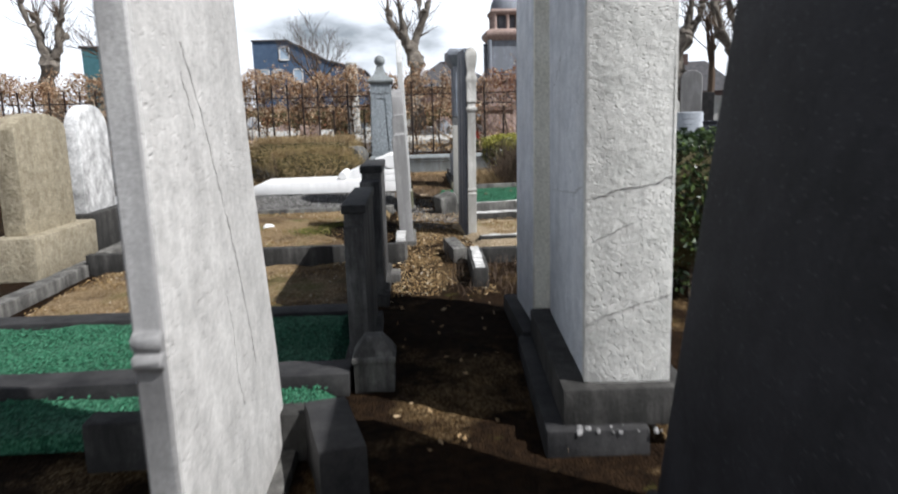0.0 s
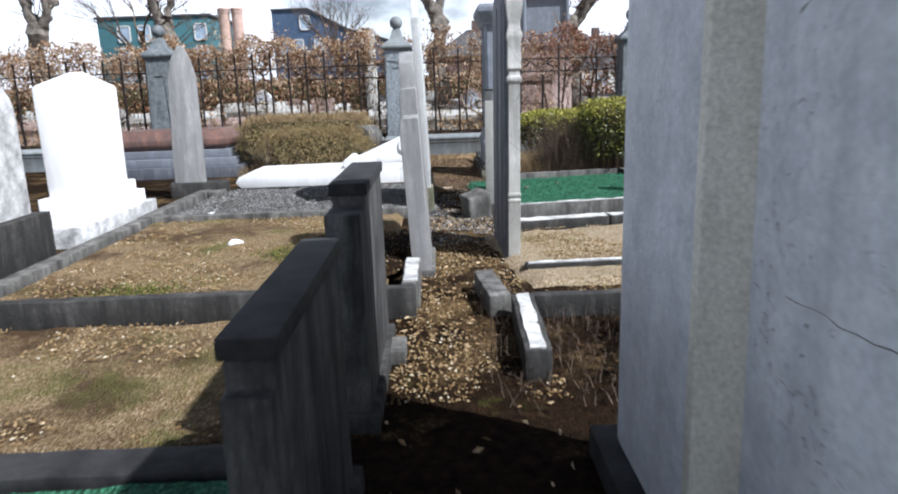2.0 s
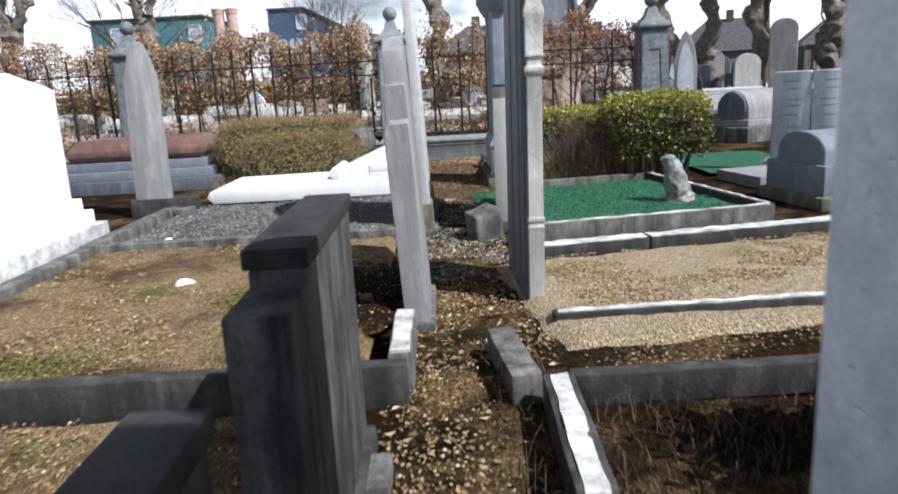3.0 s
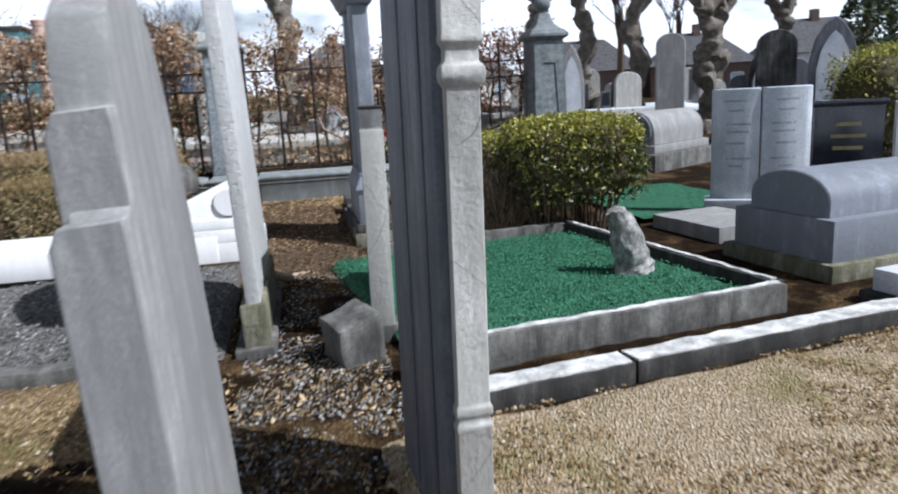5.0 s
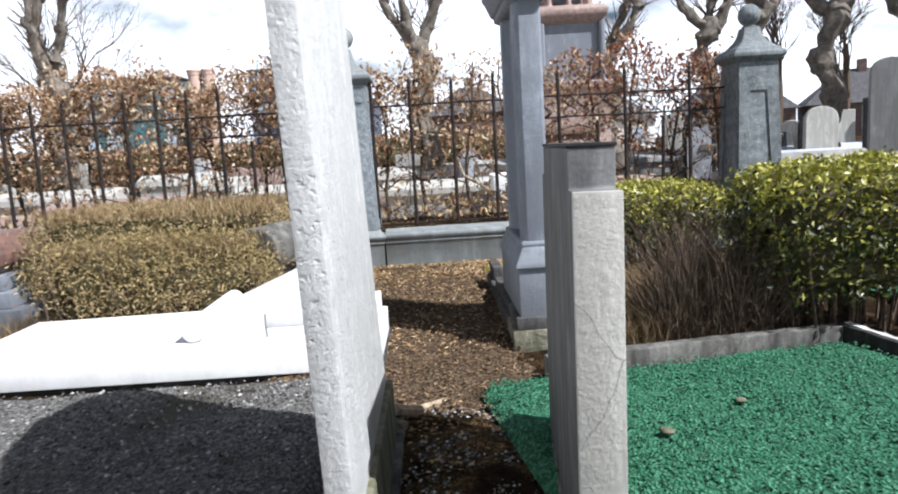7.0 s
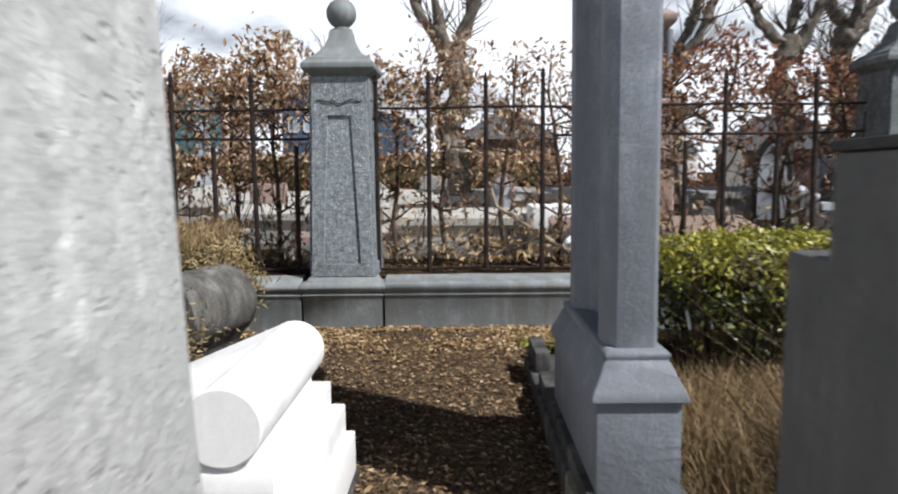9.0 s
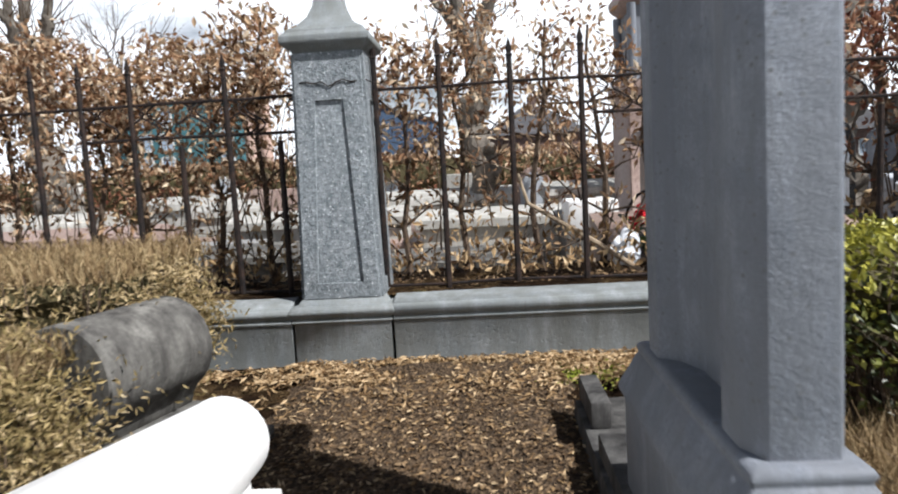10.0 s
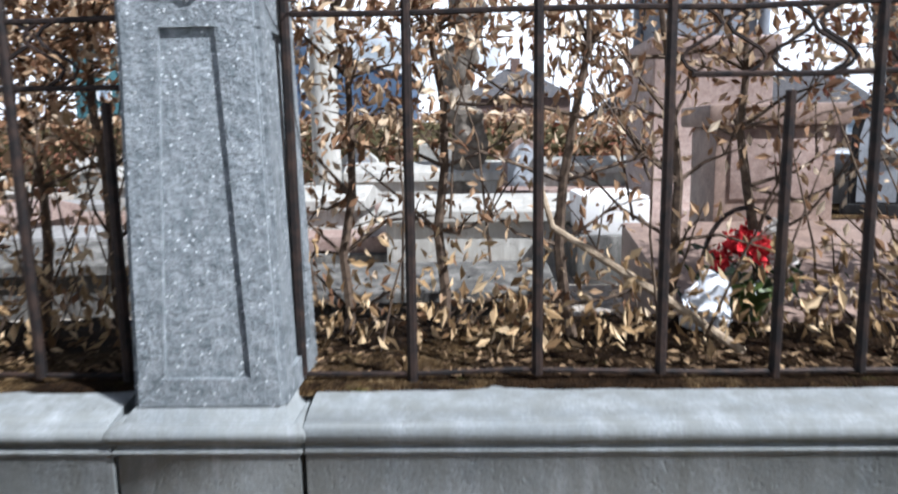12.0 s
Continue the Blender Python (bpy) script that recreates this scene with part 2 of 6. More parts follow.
def gravel(name, a, b, c3, patch=(0.07, 0.045, 0.02), level=0.56, scale=85, moss=None):
    k = Nodes(name, 0.9)
    c = k.ramp(k.voronoi(scale, out="Color"), (0.15, a), (0.5, b), (0.9, c3))
    c = k.mix(k.ramp(k.noise(1.0, 8, 0.7), (level, g(0)), (level + 0.12, g(0.9))), c, patch)
    if moss:
        c = k.mix(k.ramp(k.noise(1.1, 6, 0.7, (1.3, 1, 1)), (0.53, g(0)), (0.68, g(0.75))), c, moss)
    k.bump(k.voronoi(scale), 1.0, 0.02)
    k.bump(k.noise(7, 6), 0.5, 0.03)
    return k.done(c)


def island(name, *stops, rough=0.8, thin=0.0):
    """One colour an island, from a ramp; thin: share of light let through."""
    k = Nodes(name, rough)
    geo = k.t.nodes.new("ShaderNodeNewGeometry")
    c = k.ramp(geo.outputs["Random Per Island"], *stops)
    c = k.mix(0.3, c, k.ramp(k.noise(30, 3), (0.3, g(0.5)), (0.7, g(1.1))), 'MULTIPLY')
    if thin:
        tr = k.t.nodes.new("ShaderNodeBsdfTranslucent")
        ms = k.t.nodes.new("ShaderNodeMixShader")
        ms.inputs[0].default_value = thin
        k.link(c, tr.inputs[0])
        out = k.t.nodes["Material Output"]
        k.link(k.b.outputs[0], ms.inputs[1])
        k.link(tr.outputs[0], ms.inputs[2])
        k.link(ms.outputs[0], out.inputs[0])
    return k.done(c)


def plain(name, c1, c2, scale=6, rough=0.8, relief=0.3, stretch=None):
    k = Nodes(name, rough)
    c = k.ramp(k.noise(scale, 7, 0.65, stretch), (0.35, c1), (0.68, c2))
    k.bump(k.noise(scale * 6, 5), relief, 0.01)
    return k.done(c)


M_IRON = iron()
M_SOIL = soil()
M_GRAVEL = gravel("tan_gravel", (0.13, 0.082, 0.036), (0.23, 0.155, 0.075), (0.42, 0.32, 0.20), patch=(0.055, 0.03, 0.012), level=0.47, moss=(0.10, 0.11, 0.022))
M_GRAVEL_L = gravel("pale_gravel", (0.21, 0.15, 0.08), (0.34, 0.26, 0.16), (0.54, 0.45, 0.33), level=0.6, patch=(0.16, 0.105, 0.05), moss=(0.17, 0.15, 0.045))
M_PATH = gravel("bleached_path_gravel", (0.22, 0.185, 0.15), (0.33, 0.29, 0.245), (0.46, 0.42, 0.37), level=0.6, patch=(0.2, 0.165, 0.12), scale=40)
M_GRAVEL_G = gravel("grey_granite_chippings", (0.06, 0.056, 0.052), (0.13, 0.125, 0.117), (0.30, 0.29, 0.275), level=0.5, patch=(0.075, 0.066, 0.05))
M_CHIPS = gravel("green_glass_chippings", (0.012, 0.06, 0.03), (0.026, 0.12, 0.062), (0.08, 0.22, 0.13), level=0.66, patch=(0.03, 0.07, 0.03), scale=70)
P_TAN = island("tan_pebbles", (0.0, (0.12, 0.07, 0.027)), (0.55, (0.24, 0.158, 0.07)), (0.92, (0.40, 0.30, 0.17)), (1.0, (0.62, 0.56, 0.45)))
P_GREY = island("grey_pebbles", (0.0, (0.025, 0.024, 0.023)), (0.6, (0.12, 0.115, 0.11)), (0.85, (0.27, 0.262, 0.25)), (1.0, (0.50, 0.49, 0.47)))
P_GREEN = island("green_glass_pebbles", (0.0, (0.01, 0.055, 0.026)), (0.6, (0.026, 0.125, 0.065)), (1.0, (0.06, 0.19, 0.11)), rough=0.6)
M_BEECH = island("dry_beech_leaves", (0.0, (0.15, 0.075, 0.042)), (0.35, (0.31, 0.18, 0.10)), (0.7, (0.50, 0.35, 0.215)), (1.0, (0.72, 0.60, 0.44)), thin=0.3)
M_BEECH_R = island("russet_hedge_leaves", (0.0, (0.11, 0.035, 0.025)), (0.45, (0.24, 0.10, 0.06)), (1.0, (0.46, 0.27, 0.16)), thin=0.3)
M_LITTER = island("fallen_leaves", (0.0, (0.13, 0.075, 0.035)), (0.5, (0.36, 0.24, 0.12)), (1.0, (0.62, 0.47, 0.29)), thin=0.15)
# sunlit top and shaded side of the box, as two leaf colours
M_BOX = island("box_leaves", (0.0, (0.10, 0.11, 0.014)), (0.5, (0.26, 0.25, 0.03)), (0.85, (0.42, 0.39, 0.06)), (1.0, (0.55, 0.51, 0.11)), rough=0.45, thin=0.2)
M_BOX_G = island("shaded_box_leaves", (0.0, (0.014, 0.02, 0.004)), (0.6, (0.045, 0.058, 0.011)), (1.0, (0.14, 0.15, 0.026)), rough=0.4, thin=0.1)
M_STRAW = island("dry_hedge_leaves", (0.0, (0.09, 0.068, 0.026)), (0.5, (0.25, 0.19, 0.08)), (1.0, (0.50, 0.39, 0.20)), thin=0.15)
M_BOX_D = island("tired_box_leaves", (0.0, (0.17, 0.125, 0.06)), (0.5, (0.36, 0.27, 0.135)), (1.0, (0.60, 0.48, 0.29)), thin=0.2)
M_IVY = island("dark_laurel_leaves", (0.0, (0.008, 0.018, 0.006)), (0.6, (0.03, 0.055, 0.015)), (1.0, (0.09, 0.13, 0.03)), rough=0.35, thin=0.12)
M_DRY = island("dry_grass", (0.0, (0.12, 0.075, 0.035)), (0.6, (0.30, 0.21, 0.11)), (1.0, (0.45, 0.35, 0.2)), thin=0.2)
M_MOSS = island("moss", (0.0, (0.07, 0.09, 0.01)), (0.6, (0.19, 0.22, 0.025)), (1.0, (0.34, 0.36, 0.05)))
M_MOSS_D = island("old_moss", (0.0, (0.03, 0.036, 0.008)), (0.6, (0.09, 0.10, 0.02)), (1.0, (0.17, 0.17, 0.035)))
M_ROT = island("rotting_leaves", (0.0, (0.05, 0.03, 0.016)), (0.6, (0.15, 0.095, 0.05)), (1.0, (0.32, 0.22, 0.125)), thin=0.1)
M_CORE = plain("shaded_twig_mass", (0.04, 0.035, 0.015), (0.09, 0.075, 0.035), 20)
M_BARK = plain("plane_tree_bark", (0.075, 0.063, 0.052), (0.21, 0.185, 0.155), 7, 0.9, 0.8)
M_TWIG = plain("dark_twigs", (0.05, 0.035, 0.026), (0.14, 0.10, 0.07), 25, 0.9, 0.5)
M_BRANCH = plain("dead_branch", (0.2, 0.15, 0.10), (0.4, 0.32, 0.23), 25, 0.9, 0.5)
M_TEAL = plain("teal_metal_cladding", (0.05, 0.125, 0.14), (0.07, 0.16, 0.18), 2, 0.6, 0.1)
M_NAVY = plain("dark_blue_cladding", (0.055, 0.085, 0.14), (0.08, 0.12, 0.185), 2, 0.6, 0.1)
M_BRICK = plain("orange_brick", (0.42, 0.29, 0.235), (0.54, 0.39, 0.325), 3, 0.9, 0.1)
M_ROOF = plain("dark_roof_tiles", (0.05, 0.05, 0.055), (0.10, 0.095, 0.095), 3, 0.8, 0.2)
M_WHITEWALL = plain("white_house_wall", (0.55, 0.54, 0.51), (0.7, 0.69, 0.66), 2, 0.9, 0.1)
M_REDBRICK = plain("red_brick_wall", (0.10, 0.068, 0.058), (0.16, 0.11, 0.095), 4, 0.9, 0.1)
M_GLASS = plain("window_glass", (0.25, 0.33, 0.42), (0.4, 0.48, 0.56), 1, 0.1, 0.0)
M_PETAL_R = island("red_petals", (0.0, (0.35, 0.008, 0.012)), (1.0, (0.65, 0.03, 0.04)))
M_PETAL_W = island("white_petals", (0.0, (0.7, 0.66, 0.6)), (1.0, (0.85, 0.82, 0.78)))
M_PLASTIC = plain("clear_wrap", (0.62, 0.66, 0.72), (0.8, 0.83, 0.87), 18, 0.25, 0.6)


# ---- mesh helpers ----
def box(bm, x0, x1, y0, y1, z0, z1):
    m = Matrix.Translation(((x0 + x1) / 2, (y0 + y1) / 2, (z0 + z1) / 2)) @ Matrix.Diagonal((x1 - x0, y1 - y0, z1 - z0, 1))
    return bmesh.ops.create_cube(bm, size=1, matrix=m)["verts"]


def prism(bm, outline, a, b, axis="x"):
    """An outline of pairs, pushed from a to b along an axis; pairs are the other two axes in order."""
    def at(p, s):
        return {"x": (s, p[0], p[1]), "y": (p[0], s, p[1]), "z": (p[0], p[1], s)}[axis]
    lo, hi = [bm.verts.new(at(p, a)) for p in outline], [bm.verts.new(at(p, b)) for p in outline]
    n = len(outline)
    bm.faces.new(lo), bm.faces.new(hi[::-1])
    for i in range(n):
        bm.faces.new((lo[i], hi[i], hi[(i + 1) % n], lo[(i + 1) % n]))
    bmesh.ops.recalc_face_normals(bm, faces=bm.faces[:])


def rings(bm, profile, n=24, turn=0.0, at=(0, 0, 0)):
    """A turned shape from (radius, height) pairs; n=4 with turn 45 makes square courses."""
    rows = []
    for r, z in profile:
        rows.append([bm.verts.new((at[0] + r * math.cos(2 * math.pi * i / n + radians(turn)), at[1] + r * math.sin(2 * math.pi * i / n + radians(turn)), at[2] + z)) for i in range(n)])
    for u, v in zip(rows, rows[1:]):
        for i in range(n):
            bm.faces.new((u[i], u[(i + 1) % n], v[(i + 1) % n], v[i]))
    bm.faces.new(rows[0][::-1]), bm.faces.new(rows[-1])


def tube(bm, pts, radii, n=7):
    """A bent tapering stem."""
    pts = [Vector(p) for p in pts]
    rows = []
    for i, p in enumerate(pts):
        d = (pts[min(i + 1, len(pts) - 1)] - pts[max(i - 1, 0)]).normalized()
        a = d.cross(Vector((0.31, 0.87, 0.11))).normalized()
        b = d.cross(a)
        rows.append([bm.verts.new(p + (a * math.cos(2 * math.pi * k / n) + b * math.sin(2 * math.pi * k / n)) * radii[i]) for k in range(n)])
    for u, v in zip(rows, rows[1:]):
        for i in range(n):
            bm.faces.new((u[i], u[(i + 1) % n], v[(i + 1) % n], v[i]))
    bm.faces.new(rows[0][::-1]), bm.faces.new(rows[-1])


def soften(bm, width=0.008, seg=2, limit=30):
    """Worn arrises."""
    bmesh.ops.recalc_face_normals(bm, faces=bm.faces[:])
    e = [k for k in bm.edges if len(k.link_faces) == 2 and k.calc_face_angle(0) > radians(limit)]
    bmesh.ops.bevel(bm, geom=e, offset=width, offset_type='OFFSET', segments=seg, profile=0.6, affect='EDGES', clamp_overlap=True)


def roughen(bm, size=0.01, scale=6, cuts=0, seed=0.0):
    """Uneven, chipped surface."""
    if cuts:
        bmesh.ops.subdivide_edges(bm, edges=bm.edges[:], cuts=cuts, use_grid_fill=True)
    for v in bm.verts:
        v.co += noise.noise_vector(v.co * scale + Vector((seed, 0, 0))) * size


def mesh_of(name, bm, material, smooth=True):
    bmesh.ops.recalc_face_normals(bm, faces=bm.faces[:])
    me = bpy.data.meshes.new(name)
    bm.to_mesh(me)
    bm.free()
    me.materials.append(material)
    if smooth:
        me.polygons.foreach_set("use_smooth", [True] * len(me.polygons))
        me.set_sharp_from_angle(angle=radians(38))
    return me


def part(name, bm, material, parent, label=""):
    ob = new(name, mesh_of(name, bm, material))
    ob.parent = parent
    return tagged(ob, label)


def crack(parent, pts, width=0.0024, seed=0):
    """A wandering hairline of dirt, let into a face."""
    r = random.Random(seed)
    line = [Vector(pts[0])]
    for a, b in zip(pts, pts[1:]):
        a, b = Vector(a), Vector(b)
        side = (b - a).cross(Vector((1, 0, 0)) if abs((b - a).x) < 1e-6 else Vector((0, 1, 0))).normalized()
        for i in range(1, 7):
            line.append(a.lerp(b, i / 6) + side * r.uniform(-0.006, 0.006) * (i < 6))
    bm = bmesh.new()
    tube(bm, line, [width * r.uniform(0.3, 0.95) for _ in line], 4)
    part("crack", bm, M_CRACK, parent, "hairline crack")


def thing(name, m, label, category, group="", kind=""):
    """An empty at the base, which carries the parts."""
    ob = new(name)
    ob.empty_display_size = 0.1
    ob.matrix_basis = m
    return tagged(ob, label, category, group, kind)


def solid(name, bm, material, label, category="", kind="", m=None, group=""):
    ob = new(name, mesh_of(name, bm, material))
    if m:
        ob.matrix_basis = m
    return tagged(ob, label, category, group, kind)


def block(x0, x1, y0, y1, z0, z1, soft=0.01, rough=0.0, cuts=0, seed=0.0):
    bm = bmesh.new()
    box(bm, x0, x1, y0, y1, z0, z1)
    if soft:
        soften(bm, soft)
    if rough:
        roughen(bm, rough, 5, cuts, seed)
    return bm


def slab(outline, x0, x1, soft=0.012):
    """An upright stone whose outline lies along y and z."""
    bm = bmesh.new()
    prism(bm, outline, x0, x1, "x")
    soften(bm, soft)
    return bm


def arch(y0, y1, z0, spring, top, n=10, power=1.0):
    """Outline of a round- or pointed-headed stone."""
    c, h = (y0 + y1) / 2, (y1 - y0) / 2
    pts = [(y0, z0), (y0, spring)]
    for i in range(1, n):
        a = math.pi * i / n
        pts.append((c - h * math.cos(a), spring + (top - spring) * math.sin(a) ** power))
    return pts + [(y1, spring), (y1, z0)]


def cloud_mesh(name, verts, faces, material):
    me = bpy.data.meshes.new(name)
    me.from_pydata(verts, [], faces)
    me.materials.append(material)
    return me


def leaves(name, centres, size, material, narrow=0.5, droop=0.0, flat=0.0):
    """Many folded leaves, one at each centre."""
    n = len(centres)
    c = np.asarray(centres)
    a = rng.normal(size=(n, 3))
    a[:, 2] -= droop
    a[:, 2] *= 1 - flat
    a /= np.linalg.norm(a, axis=1)[:, None]
    b = rng.normal(size=(n, 3))
    b[:, 2] *= 1 - flat
    b -= a * (a * b).sum(1)[:, None]
    b /= np.linalg.norm(b, axis=1)[:, None]
    u = np.cross(a, b)
    s = (size * rng.uniform(0.6, 1.3, n))[:, None]
    v = np.stack([c - a * s * 0.5, c + b * s * narrow * 0.5 + u * s * 0.12, c + a * s * 0.5, c - b * s * narrow * 0.5 + u * s * 0.12], 1).reshape(-1, 3)
    i = np.arange(n)[:, None] * 4
    f = np.concatenate([i + [0, 1, 2], i + [0, 2, 3]]).tolist()
    return cloud_mesh(name, v.tolist(), f, material)


def pebbles(name, pts, size, material):
    """Loose stones, each a squashed, turned octahedron."""
    pts = np.asarray(pts)
    n = len(pts)
    base = np.array([(1, 0, 0), (-1, 0, 0), (0, 1, 0), (0, -1, 0), (0, 0, 0.7), (0, 0, -0.7)])
    v = base[None] * rng.uniform(0.6, 1.2, (n, 6, 1))
    t = rng.uniform(0, 6.28, n)
    co, si = np.cos(t)[:, None], np.sin(t)[:, None]
    v = np.stack([v[..., 0] * co - v[..., 1] * si, v[..., 0] * si + v[..., 1] * co, v[..., 2]], -1)
    s = (size * rng.uniform(0.5, 1.4, n))[:, None, None]
    v = (v * s + pts[:, None]).reshape(-1, 3)
    tri = np.array([(0, 2, 4), (2, 1, 4), (1, 3, 4), (3, 0, 4), (2, 0, 5), (1, 2, 5), (3, 1, 5), (0, 3, 5)])
    f = (np.arange(n)[:, None, None] * 6 + tri[None]).reshape(-1, 3).tolist()
    return cloud_mesh(name, v.tolist(), f, material)


def stuff(name, me, label, category):
    return tagged(new(name, me), label, category, kind="stuff")


def ground_z(x, y):
    """The lie of the land: level, then rising a little to the railings."""
    return 0.1 * min(max((y - 8.0) / 9.0, 0.0), 1.0)


def scatter(x0, x1, y0, y1, n, z=None, lift=0.004, clump=None):
    x, y = rng.uniform(x0, x1, n), rng.uniform(y0, y1, n)
    h = np.clip((y - 8) / 9, 0, 1) * 0.1 if z is None else np.full(n, z)
    p = np.stack([x, y, h + lift], 1)
    if clump is None:
        return p
    keep = [noise.noise(Vector((q[0] * 1.1 + 5, q[1] * 1.1, 0))) + 0.5 * noise.noise(Vector((q[0] * 4, q[1] * 4, 2))) > clump for q in p]
    return p[keep]


# ---- the setting ----
def spaced(lo, hi, step, far, grow=1.6):
    a = list(np.arange(lo, hi + 1e-6, step))
    d, v = step, hi
    while v < far:
        d *= grow
        v += d
        a.append(v)
    d, v = step, lo
    while v > -far:
        d *= grow
        v -= d
        a.insert(0, v)
    return a


def build_ground():
    xs, ys = spaced(-1.2, 2.2, 0.06, 400), spaced(0.0, 17.0, 0.08, 400)
    verts = []
    for y in ys:
        for x in xs:
            near = -1.3 < x < 2.3 and -0.2 < y < 17.2
            dz = 0.02 * noise.noise(Vector((x * 2.2, y * 2.2, 0))) + 0.012 * noise.noise(Vector((x * 8, y * 8, 3))) if near else 0.0
            verts.append((x, y, ground_z(x, y) + dz))
    w = len(xs)
    faces = [(j * w + i, j * w + i + 1, (j + 1) * w + i + 1, (j + 1) * w + i) for j in range(len(ys) - 1) for i in range(w - 1)]
    me = cloud_mesh("ground", verts, faces, M_SOIL)
    me.polygons.foreach_set("use_smooth", [True] * len(me.polygons))
    tagged(new("ground", me), "brown trodden earth with worked-in gravel and moss", "ground", kind="structure")


build_ground()

PILLARS = (-10.06, -5.44, -0.80, 3.84)


def plinth_piece(x0, x1):
    """Moulded coping stone of the railing's low wall."""
    bm = bmesh.new()
    prism(bm, [(17.0, 0.02), (17.0, 0.385), (16.988, 0.39), (16.985, 0.405), (16.998, 0.411), (17.0, 0.42), (16.985, 0.43), (16.973, 0.447), (16.968, 0.466), (16.974, 0.485), (16.99, 0.499), (17.012, 0.505), (17.018, 0.497), (17.025, 0.507), (17.10, 0.526), (17.2, 0.538), (17.325, 0.54), (17.335, 0.53), (17.335, 0.02)], x0, x1, "x")
    soften(bm, 0.003, 1, 25)
    return bm


def fence_pillar(x):
    p = thing("fence_pillar", pose(x, 17.32, 0.02), "grey stone pillar with sunk panels and ball finial", "pillar", "pillars of the railings")
    q = math.sqrt(2)
    m_shaft, m_cap = (M_PILLAR, M_FENCE) if -2 < x < 0 else (M_PILLAR_D, M_PILLAR_D)
    bm = bmesh.new()
    rings(bm, [(0.325 * q, 0.0), (0.325 * q, 0.365), (0.337 * q, 0.37), (0.340 * q, 0.385), (0.327 * q, 0.391), (0.325 * q, 0.40), (0.340 * q, 0.41), (0.352 * q, 0.427), (0.357 * q, 0.446), (0.351 * q, 0.465), (0.335 * q, 0.479), (0.313 * q, 0.485), (0.307 * q, 0.477), (0.301 * q, 0.487), (0.285 * q, 0.512), (0.272 * q, 0.525)], 4, 45)
    soften(bm, 0.003, 1, 25)
    part("base", bm, M_FENCE, p)
    bm = bmesh.new()
    rings(bm, [(0.262 * q, 0.525), (0.258 * q, 0.57), (0.222 * q, 2.16)], 4, 45)
    soften(bm, 0.008)
    part("shaft", bm, m_shaft, p)
    for k in range(4):
        # raised margin round a sunk panel, one on each face
        bm = bmesh.new()
        def face(u, z):
            return 0.262 - (z - 0.525) * 0.0245
        def strip(u0, u1, z0, z1, u2=None, u3=None):
            u2, u3 = (u0, u1) if u2 is None else (u2, u3)
            lo, hi = -face(0, z0), -face(0, z1)
            v = [bm.verts.new(c) for c in ((u0, lo + 0.004, z0), (u1, lo + 0.004, z0), (u3, hi + 0.004, z1), (u2, hi + 0.004, z1),
                                           (u0, lo - 0.016, z0), (u1, lo - 0.016, z0), (u3, hi - 0.016, z1), (u2, hi - 0.016, z1))]
            for f in ((0, 1, 2, 3), (7, 6, 5, 4), (0, 4, 5, 1), (1, 5, 6, 2), (2, 6, 7, 3), (3, 7, 4, 0)):
                bm.faces.new([v[i] for i in f])
        strip(-0.25, -0.155, 0.63, 1.84, -0.222, -0.095)
        strip(0.155, 0.25, 0.63, 1.84, 0.095, 0.222)
        strip(-0.256, 0.256, 0.53, 0.63, -0.252, 0.252)
        strip(-0.226, 0.226, 1.84, 2.15, -0.22, 0.22)
        bmesh.ops.recalc_face_normals(bm, faces=bm.faces[:])
        bmesh.ops.rotate(bm, verts=bm.verts[:], cent=(0, 0, 0), matrix=Matrix.Rotation(k * math.pi / 2, 3, 'Z'))
        part("panel_margin", bm, m_shaft, p)
    bm = bmesh.new()
    rings(bm, [(0.225 * q, 2.15), (0.235 * q, 2.165), (0.285 * q, 2.2), (0.295 * q, 2.215), (0.295 * q, 2.255), (0.26 * q, 2.285), (0.255 * q, 2.30), (0.2 * q, 2.33), (0.135 * q, 2.40), (0.10 * q, 2.48), (0.088 * q, 2.55)], 4, 45)
    soften(bm, 0.006)
    part("cap", bm, m_cap, p)
    bm = bmesh.new()
    rings(bm, [(0.075, 2.53), (0.085, 2.545), (0.088, 2.56), (0.06, 2.575), (0.055, 2.585)] + [(0.125 * math.sin(a), 2.69 - 0.125 * math.cos(a)) for a in np.linspace(0.45, 3.05, 12)], 24)
    part("ball_finial", bm, m_cap, p)


def curl(bm, x, z, s):
    pts = [(x + s * 0.07 * math.sin(a * 2), 17.32, z + 0.0 + 0.24 * a / 3.14) for a in np.linspace(0, 3.14, 9)]
    tube(bm, pts, [0.008] * 9, 5)


